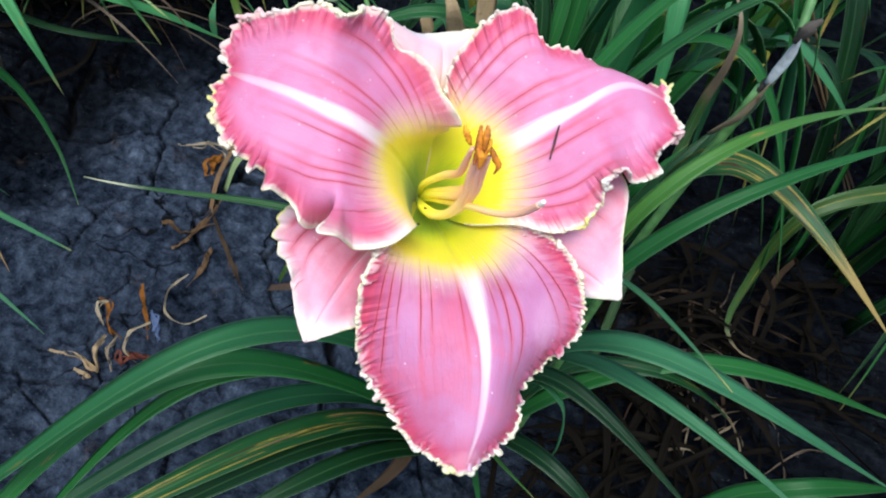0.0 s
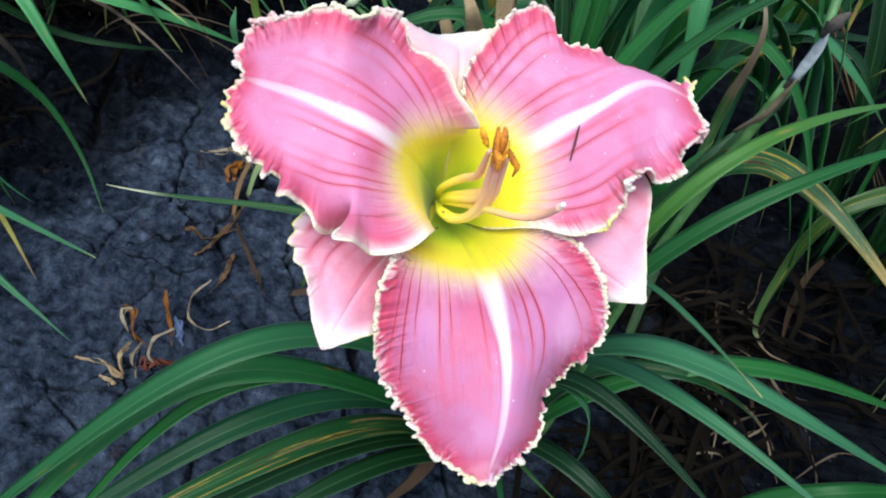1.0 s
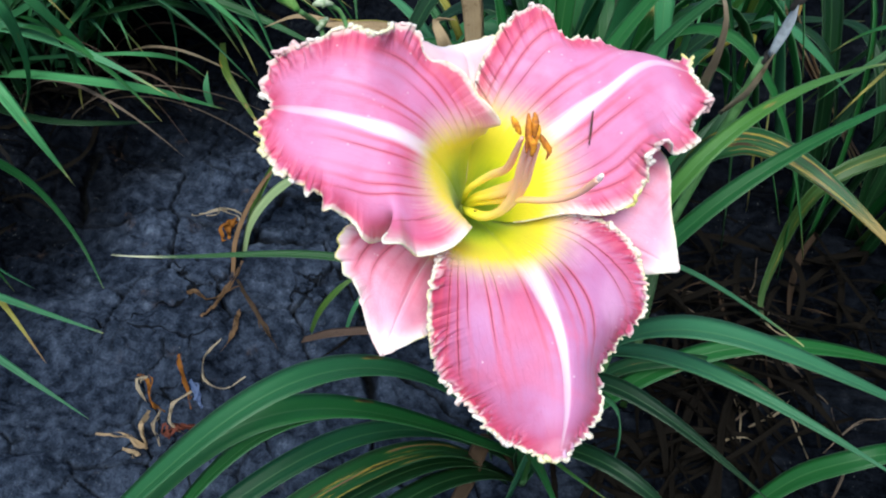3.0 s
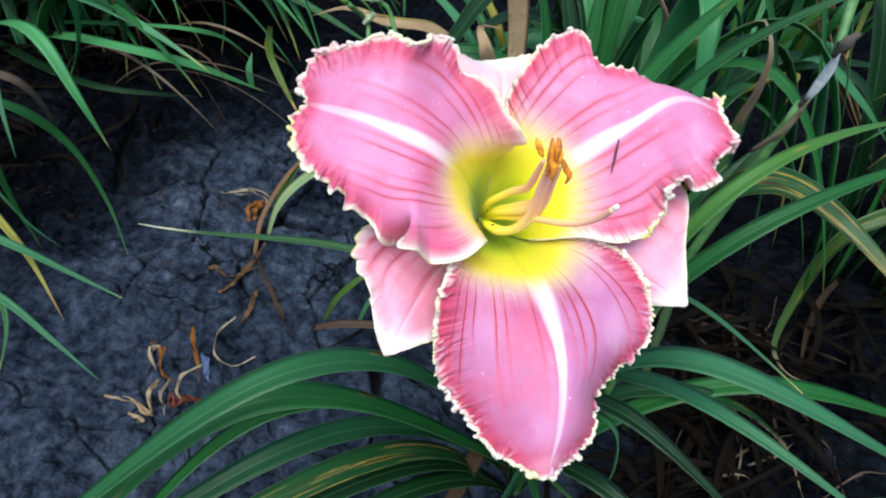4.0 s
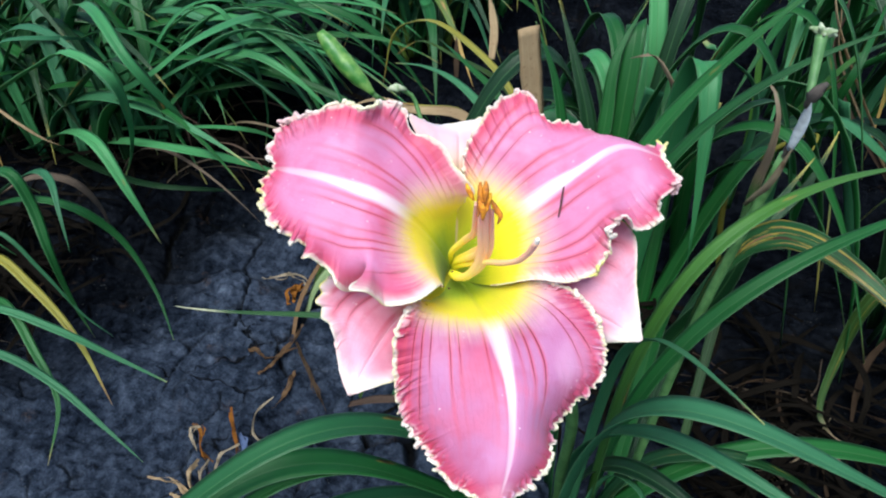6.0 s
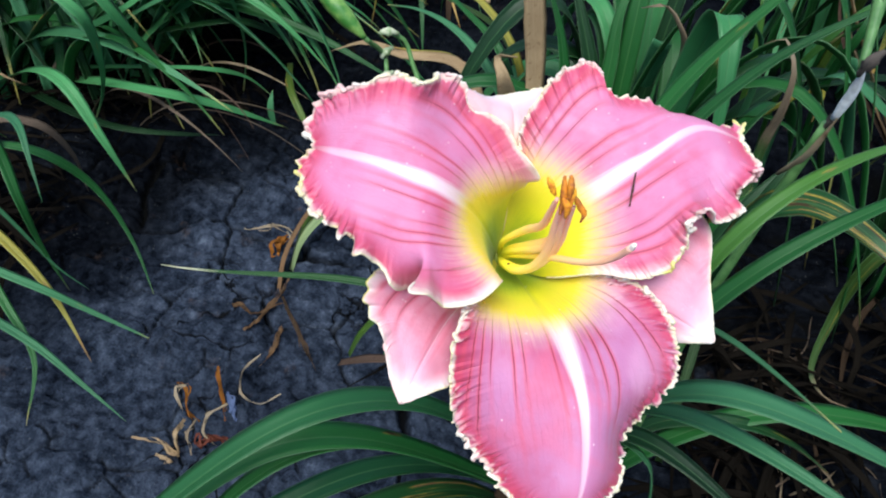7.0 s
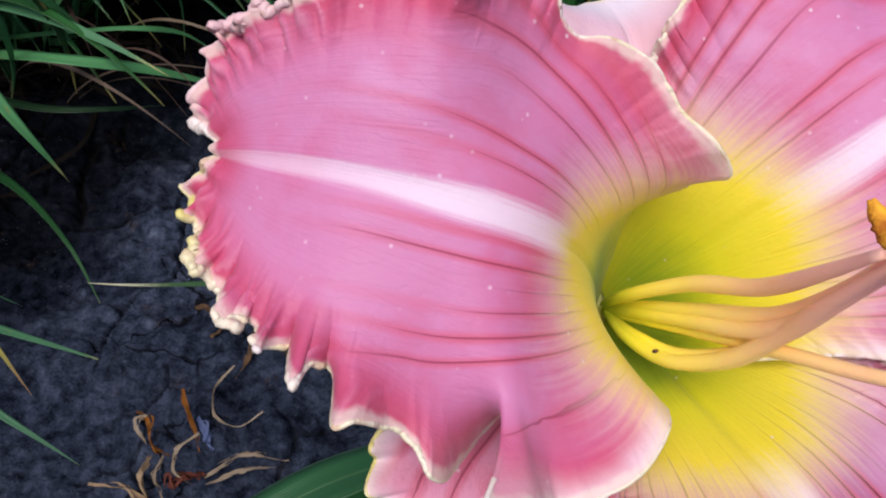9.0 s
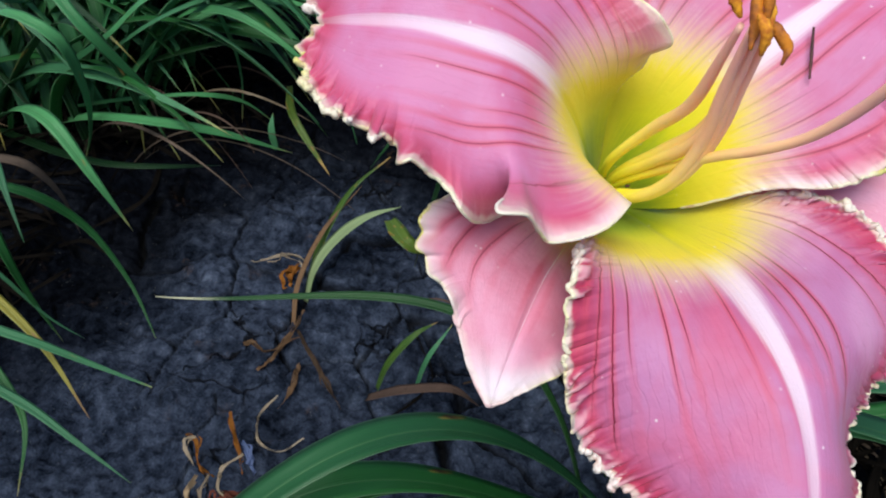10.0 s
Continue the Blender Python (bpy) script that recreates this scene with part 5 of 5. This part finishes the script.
strap(across, [(-0.82,1.0,0.0), (-0.497, 0.886, 0.200), (-0.421, 0.873, 0.260), (-0.404, 0.947, 0.260), (-0.410, 1.075, 0.220), (-0.421, 1.240, 0.120)], 0.017, LEAF_BRIGHT, fold=0.4, seed=84)
strap(across, [(-0.80,0.92,0.0), (-0.522, 0.778, 0.140), (-0.480, 0.760, 0.090), (-0.449, 0.760, 0.010)], 0.021, LEAF_BRIGHT, fold=0.4, seed=85)
strap(across, [(-0.74,1.05,0.0), (-0.450, 0.971, 0.200), (-0.416, 1.027, 0.200), (-0.385, 1.114, 0.150), (-0.353, 1.194, 0.030)], 0.016, LEAF_PALE, fold=0.4, seed=86)
strap(across, [(-0.74,1.0,0.0), (-0.481, 0.903, 0.110), (-0.410, 0.908, 0.120), (-0.381, 0.967, 0.080), (-0.359, 1.003, 0.030)], 0.011, LEAF_BRIGHT, fold=0.4, seed=87)
strap(across, [(-0.74,1.05,0.0), (-0.452, 1.004, 0.250), (-0.419, 1.024, 0.160), (-0.412, 1.032, 0.080), (-0.419, 1.023, 0.010)], 0.012, LEAF_BRIGHT, fold=0.5, seed=88)
strap(across, [(-0.8,0.95,0.0), (-0.478, 0.821, 0.060), (-0.431, 0.845, 0.050), (-0.396, 0.900, 0.020)], 0.014, LEAF_DARK, fold=0.5, seed=89)
strap(across, [(-0.8,0.97,0.0), (-0.501, 0.858, 0.220), (-0.469, 0.862, 0.140), (-0.470, 0.854, 0.060)], 0.021, LEAF_DARK, fold=0.4, seed=90)
strap(across, [(-0.85,0.95,0.0), (-0.658, 0.822, 0.250), (-0.627, 0.865, 0.240), (-0.631, 0.955, 0.200)], 0.013, LEAF_PALE, fold=0.5, seed=91)
strap(across, [(-0.75,1.05,0.0), (-0.448, 0.985, 0.140), (-0.404, 0.992, 0.150), (-0.377, 1.066, 0.100), (-0.365, 1.144, 0.020)], 0.018, LEAF_DARK, fold=0.4, seed=92)
strap(across, [(-0.337, 0.951, 0.020), (-0.340, 0.952, 0.050), (-0.340, 0.964, 0.070)], 0.010, LEAF_PALE, fold=0.5, seed=93)
strap(across, [(-0.359, 1.071, 0.050), (-0.327, 0.997, 0.050), (-0.297, 0.966, 0.030), (-0.254, 0.927, 0.006)], 0.012, LEAF_OLD, "yellowish fallen leaf with brown base", fold=0.5, seed=94)

strap(across, [(-0.715, 0.808, 0.160), (-0.658, 0.795, 0.140), (-0.634, 0.801, 0.120), (-0.621, 0.818, 0.100)], 0.006, DRY, "thin pale dry leaf", fold=0.6, seed=95)
beside = thing("daylily_plant", (-0.72, 0.60, 0.0), "green daylily clump with drooping and yellowed leaves", "daylily", "daylily clumps")
clump(beside, (-0.82, 0.66), 34, 0.08, 0.32, 0.22, 303, SKY_LIT, width=(0.010, 0.018))
strap(beside, [(-0.74,0.62,0.0), (-0.492, 0.624, 0.170), (-0.460, 0.636, 0.160), (-0.428, 0.664, 0.100), (-0.386, 0.651, 0.040), (-0.338, 0.606, 0.000)], 0.0125, LEAF, fold=0.4, seed=111)
strap(beside, [(-0.74,0.62,0.0), (-0.504, 0.620, 0.200), (-0.488, 0.614, 0.170), (-0.461, 0.590, 0.130), (-0.449, 0.584, 0.070), (-0.429, 0.580, 0.010)], 0.016, LEAF, fold=0.4, seed=112)
strap(beside, [(-0.74,0.65,0.0), (-0.478, 0.636, 0.200), (-0.461, 0.625, 0.200), (-0.435, 0.597, 0.180), (-0.416, 0.576, 0.150)], 0.013, LEAF_PALE, fold=0.5, seed=113)
strap(beside, [(-0.74,0.66,0.0), (-0.515, 0.679, 0.160), (-0.497, 0.689, 0.150), (-0.486, 0.710, 0.100), (-0.489, 0.722, 0.030)], 0.016, DRY_GREY, "greyish pink dry leaf", fold=0.5, seed=114)
strap(beside, [(-0.66,0.52,0.0), (-0.530, 0.580, 0.110), (-0.484, 0.569, 0.090), (-0.421, 0.546, 0.050), (-0.352, 0.500, 0.005)], 0.013, LEAF_YELLOW, "yellow drooping leaf", fold=0.4, seed=115)
strap(beside, [(-0.64,0.50,0.0), (-0.483, 0.517, 0.100), (-0.417, 0.524, 0.080), (-0.358, 0.536, 0.040), (-0.296, 0.544, 0.005)], 0.012, LEAF_PALE, fold=0.4, seed=116)
strap(beside, [(-0.60,0.44,0.0), (-0.448, 0.470, 0.090), (-0.384, 0.470, 0.060), (-0.330, 0.458, 0.030), (-0.279, 0.445, 0.005)], 0.011, LEAF_PALE, fold=0.4, seed=117)
strap(beside, [(-0.62,0.48,0.0), (-0.484, 0.528, 0.100), (-0.428, 0.497, 0.070), (-0.384, 0.464, 0.040), (-0.365, 0.410, 0.010)], 0.011, LEAF, fold=0.5, seed=118)
strap(beside, [(-0.66,0.54,0.0), (-0.519, 0.589, 0.140), (-0.478, 0.585, 0.100), (-0.433, 0.582, 0.040), (-0.409, 0.588, 0.010)], 0.007, LEAF_PALE, fold=0.5, seed=119)

# ---------------------------------------------------------------- plants farther off, in rows
# clumps at x 0.75 to 0.86 are added out of view to block skylight
row = [(0.56, 0.86, 16, 0.34, 0.36), (-1.0, 1.05, 80, 0.36, 0.26), (-0.32, 1.5, 60, 0.34, 0.24), (-0.25, 1.75, 46, 0.4, 0.34), (0.45, 1.45, 46, 0.38, 0.4), (1.05, 1.2, 44, 0.4, 0.4), (-1.35, 1.5, 46, 0.42, 0.3), (-0.75, 1.75, 44, 0.42, 0.3), (0.1, 2.2, 40, 0.4, 0.4), (0.75, 2.1, 40, 0.4, 0.4), (-0.7, 2.4, 40, 0.4, 0.35), (1.4, 1.9, 36, 0.4, 0.4), (-1.5, 2.3, 36, 0.4, 0.35), (0.86, 0.62, 26, 0.34, 0.5), (0.80, 0.30, 26, 0.32, 0.5), (0.75, 0.95, 30, 0.36, 0.46), (-1.3, 0.8, 36, 0.36, 0.28)]
for k, (x, y, count, ln, ht) in enumerate(row):
    p = thing("daylily_plant", (x, y, 0.0), "green daylily clump growing in dark soil", "daylily", "daylily clumps")
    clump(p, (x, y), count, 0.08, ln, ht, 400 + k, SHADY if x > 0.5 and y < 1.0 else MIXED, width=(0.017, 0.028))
withered = thing("daylily_plant", (0.62, 1.05, 0.0), "withered tan daylily leaf bundle", "daylily")
strap(withered, [(0.60,1.0,0.0), (0.370, 1.042, 0.311), (0.346, 1.034, 0.354), (0.331, 1.050, 0.407)], 0.012, DRY, fold=0.6, twist=(0, -30), seed=130)
strap(withered, [(0.61,1.0,0.0), (0.364, 1.040, 0.311), (0.353, 1.036, 0.354), (0.336, 1.051, 0.408)], 0.012, DRY, fold=0.6, seed=131)
strap(withered, [(0.62,1.0,0.0), (0.359, 1.039, 0.310), (0.359, 1.037, 0.355), (0.345, 1.054, 0.408)], 0.012, DRY_PINK, fold=0.6, twist=(0, 30), seed=132)

# ---------------------------------------------------------------- litter on the soil
def scrap(points, width, material, label, name="dry_leaf", **how):
    """A curled strip of dead leaf lying on the soil."""
    c = glide(points, 34)
    s = np.linspace(0, 1, 34)
    seed, twist = how.get("seed", 0), how.get("twist", (0.0, 0.0))
    how["ripple"] = 0.3
    shapes = []
    for k, share in enumerate((0.42, 0.26, 0.18)):
        off = np.stack([smooth_noise(s, 0 * s + 7.0 * k, 4.0, seed + 900 + 10 * k + a, 3) for a in range(3)], -1)
        d = c + width * (0.18 + 0.32 * k) * off
        d[:, 2] = np.maximum(d[:, 2], soil_height(d[:, 0], d[:, 1]) + 0.0012)
        cut = slice(0, 34) if k == 0 else slice(3 * k, 34 - 4 * k)
        shapes.append(blade(d[cut], share * width, **{**how, "twist": (twist[0] + 40 * k, twist[1] - 70 * k)}))
    return single(name, joined(*shapes), material, label, "dry leaf", "dry leaf litter")


TAN, BROWN, ORANGE = "curled tan dry leaf strip on the soil", "curled brown dry leaf strip on the soil", "withered orange-brown leaf scrap on the soil"
scrap([(-0.248, 0.494, 0.020), (-0.229, 0.482, 0.030), (-0.221, 0.465, 0.020), (-0.210, 0.467, 0.004)], 0.009, DRY_ORANGE, BROWN, fold=0.9, twist=(0, 90), seed=141)
scrap([(-0.231, 0.487, 0.030), (-0.240, 0.483, 0.030), (-0.229, 0.469, 0.010)], 0.007, DRY_LITTER, TAN, fold=0.9, twist=(40, 0), seed=142)
scrap([(-0.220, 0.459, 0.015), (-0.218, 0.438, 0.020), (-0.212, 0.428, 0.004), (-0.237, 0.432, 0.002), (-0.266, 0.431, 0.004)], 0.012, DRY, TAN, fold=0.9, twist=(0, 80), seed=143)
scrap([(-0.208, 0.459, 0.020), (-0.207, 0.439, 0.022), (-0.200, 0.429, 0.004)], 0.006, DRY_LITTER, TAN, fold=0.9, twist=(20, -40), seed=144)
scrap([(-0.183, 0.479, 0.030), (-0.195, 0.461, 0.030), (-0.195, 0.447, 0.020), (-0.180, 0.444, 0.004)], 0.007, DRY_LITTER, TAN, fold=0.9, twist=(0, 60), seed=145)
scrap([(-0.202, 0.505, 0.050), (-0.196, 0.493, 0.030), (-0.188, 0.474, 0.004)], 0.010, DRY_ORANGE, BROWN, fold=1.0, twist=(0, 40), seed=146)
scrap([(-0.197, 0.438, 0.006), (-0.185, 0.447, 0.012), (-0.174, 0.456, 0.006)], 0.024, DRY_RED, "dark reddish-brown withered flower on the soil", fold=1.2, twist=(0, 90), seed=147)
scrap([(-0.174, 0.453, 0.004), (-0.147, 0.474, 0.012), (-0.109, 0.479, 0.004)], 0.008, DRY_LITTER, TAN, fold=0.8, twist=(0, 30), seed=148)
scrap([(-0.170, 0.447, 0.004), (-0.144, 0.463, 0.008), (-0.118, 0.473, 0.003)], 0.008, DRY_LITTER, TAN, fold=0.8, twist=(0, -30), seed=149)
scrap([(-0.181, 0.553, 0.020), (-0.191, 0.528, 0.016), (-0.181, 0.504, 0.010), (-0.159, 0.500, 0.010), (-0.143, 0.517, 0.012)], 0.006, DRY_LITTER, TAN, fold=0.9, twist=(0, 120), seed=150)
scrap([(-0.194, 0.498, 0.020), (-0.186, 0.489, 0.012), (-0.176, 0.475, 0.002)], 0.013, BLUE_SCRAP, "blue-grey withered petal scrap on the soil", "petal_scrap", fold=0.5, seed=151, start=0.4)
scrap([(-0.288, 0.741, 0.004), (-0.247, 0.746, 0.020), (-0.219, 0.733, 0.025), (-0.221, 0.721, 0.004)], 0.012, DRY_LITTER, TAN, fold=0.9, twist=(0, 60), seed=152)
scrap([(-0.230, 0.744, 0.012), (-0.232, 0.714, 0.016), (-0.223, 0.703, 0.003)], 0.022, DRY_ORANGE, ORANGE, fold=0.9, twist=(0, 50), seed=153)
scrap([(-0.245, 0.617, 0.003), (-0.210, 0.612, 0.012), (-0.194, 0.638, 0.020), (-0.196, 0.667, 0.020)], 0.013, DRY_BROWN, BROWN, fold=0.9, twist=(0, 70), seed=154)
scrap([(-0.216, 0.582, 0.003), (-0.207, 0.600, 0.012), (-0.197, 0.633, 0.020)], 0.009, DRY_BROWN, BROWN, fold=0.9, twist=(0, -60), seed=155)
scrap([(-0.196, 0.643, 0.015), (-0.158, 0.599, 0.012), (-0.122, 0.558, 0.003)], 0.012, DRY_DARK, "thin dark dead stalk on the soil", "dead_stalk", fold=0.9, seed=156)
scrap([(-0.181, 0.607, 0.004), (-0.175, 0.567, 0.012), (-0.181, 0.545, 0.006)], 0.010, DRY_BROWN, BROWN, fold=0.9, twist=(0, 60), seed=157)
scrap([(-0.233, 0.421, 0.002), (-0.223, 0.418, 0.006), (-0.215, 0.417, 0.002)], 0.009, DRY, "pale chip of dry stalk on the soil", "stalk_chip", fold=0.8, cut=True, seed=158)
# pale stalks and a yellowed leaf rising behind the flower
pale = thing("daylily_plant", (-0.06, 0.50, 0.0), "pale withering offshoot with yellow-green leaves", "daylily")
strap(pale, [(-0.206, 0.697, 0.000), (-0.201, 0.719, 0.030), (-0.181, 0.737, 0.060), (-0.145, 0.750, 0.090), (-0.111, 0.763, 0.100)], 0.018, LEAF_WAN, fold=0.4, seed=161)
strap(pale, [(-0.209, 0.710, 0.000), (-0.202, 0.744, 0.040), (-0.189, 0.759, 0.070), (-0.170, 0.783, 0.100), (-0.134, 0.810, 0.130)], 0.014, LEAF_OLD, fold=0.5, twist=(0, 30), seed=162)
strap(pale, [(-0.205, 0.655, 0.006), (-0.214, 0.700, 0.022), (-0.197, 0.748, 0.062), (-0.160, 0.785, 0.105)], 0.007, DRY_BROWN, "thin brown dry stalk", fold=0.8, seed=167)
strap(pale, [(-0.116, 0.738, 0.100), (-0.090, 0.706, 0.100), (-0.069, 0.716, 0.080)], 0.02, LEAF_OLD, fold=0.5, seed=163)
strap(pale, [(-0.052, 0.579, 0.030), (-0.038, 0.580, 0.080), (-0.022, 0.604, 0.100)], 0.007, LEAF_PALE, fold=0.5, seed=164)
strap(pale, [(-0.093, 0.587, 0.010), (-0.079, 0.591, 0.050), (-0.055, 0.605, 0.080), (-0.040, 0.623, 0.080)], 0.010, LEAF_OLD, fold=0.5, seed=165)
strap(pale, [(-0.094, 0.560, 0.030), (-0.051, 0.546, 0.070), (-0.011, 0.547, 0.080), (0.013, 0.557, 0.050)], 0.012, DRY_PINK, fold=0.4, seed=166)


def litter(n, seed, spots, materials, label):
    """Loose bits of dead leaf under the plants."""
    rng = np.random.default_rng(seed)
    for i in range(n):
        x, y, r = spots[i % len(spots)]
        c = np.array([x, y]) + r * rng.normal(0, 0.6, 2)
        a = rng.uniform(0, 2 * np.pi)
        d = np.array([math.cos(a), math.sin(a)])
        ln = rng.uniform(0.03, 0.09)
        bend = rng.normal(0, 0.3) * ln * np.array([-d[1], d[0]])
        pts = [(*(c - d * ln), 0.004), (*(c + bend), rng.uniform(0.004, 0.03)), (*(c + d * ln), 0.004)]
        scrap(pts, rng.uniform(0.003, 0.007), materials[i % len(materials)], label, fold=0.8, twist=(rng.uniform(-60, 60), rng.uniform(-90, 90)), seed=int(rng.integers(1e6)))


litter(44, 77, [(0.38, 0.68, 0.14), (-0.68, 0.95, 0.16), (0.1, 0.75, 0.16), (-0.62, 0.6, 0.1)], [DRY_DARK, DRY_PINK, DRY_DARK, LITTER, DRY_GREY], "loose dead leaf strip under the plants")
litter(14, 79, [(0.33, 0.64, 0.07), (0.40, 0.60, 0.06), (0.36, 0.72, 0.07)], [DRY_GREY, DRY_LITTER, DRY_GREY], "pale grey curled leaf strip under the plants")


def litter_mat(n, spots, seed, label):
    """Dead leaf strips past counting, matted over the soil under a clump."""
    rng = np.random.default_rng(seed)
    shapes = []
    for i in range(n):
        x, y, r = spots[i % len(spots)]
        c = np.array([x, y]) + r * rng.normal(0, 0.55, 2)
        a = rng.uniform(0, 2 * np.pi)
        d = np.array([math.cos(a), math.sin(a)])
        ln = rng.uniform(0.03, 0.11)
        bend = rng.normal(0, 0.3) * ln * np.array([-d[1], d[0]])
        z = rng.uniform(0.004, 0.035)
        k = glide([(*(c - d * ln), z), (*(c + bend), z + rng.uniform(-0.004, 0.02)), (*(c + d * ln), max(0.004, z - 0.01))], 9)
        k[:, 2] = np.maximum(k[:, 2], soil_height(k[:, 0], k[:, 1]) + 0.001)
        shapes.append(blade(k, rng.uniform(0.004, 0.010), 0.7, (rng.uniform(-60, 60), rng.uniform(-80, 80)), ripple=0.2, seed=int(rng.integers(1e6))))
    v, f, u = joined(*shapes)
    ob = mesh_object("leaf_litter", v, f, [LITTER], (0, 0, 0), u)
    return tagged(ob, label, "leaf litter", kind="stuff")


# mats of dead leaves that also carry the painted gloom below the clumps
litter_mat(130, [(0.33, 0.62, 0.12), (0.42, 0.74, 0.14), (0.30, 0.50, 0.08)], 501, "matted brown dead leaves under the plants, darkened by painted shade")
litter_mat(220, [(-0.66, 0.98, 0.14), (-0.52, 1.08, 0.12), (-0.62, 0.66, 0.1)], 502, "matted brown dead leaves under the plants, darkened by painted shade")
litter_mat(160, [(0.16, 0.80, 0.14), (0.05, 0.88, 0.1)], 503, "matted brown dead leaves under the plants, darkened by painted shade")
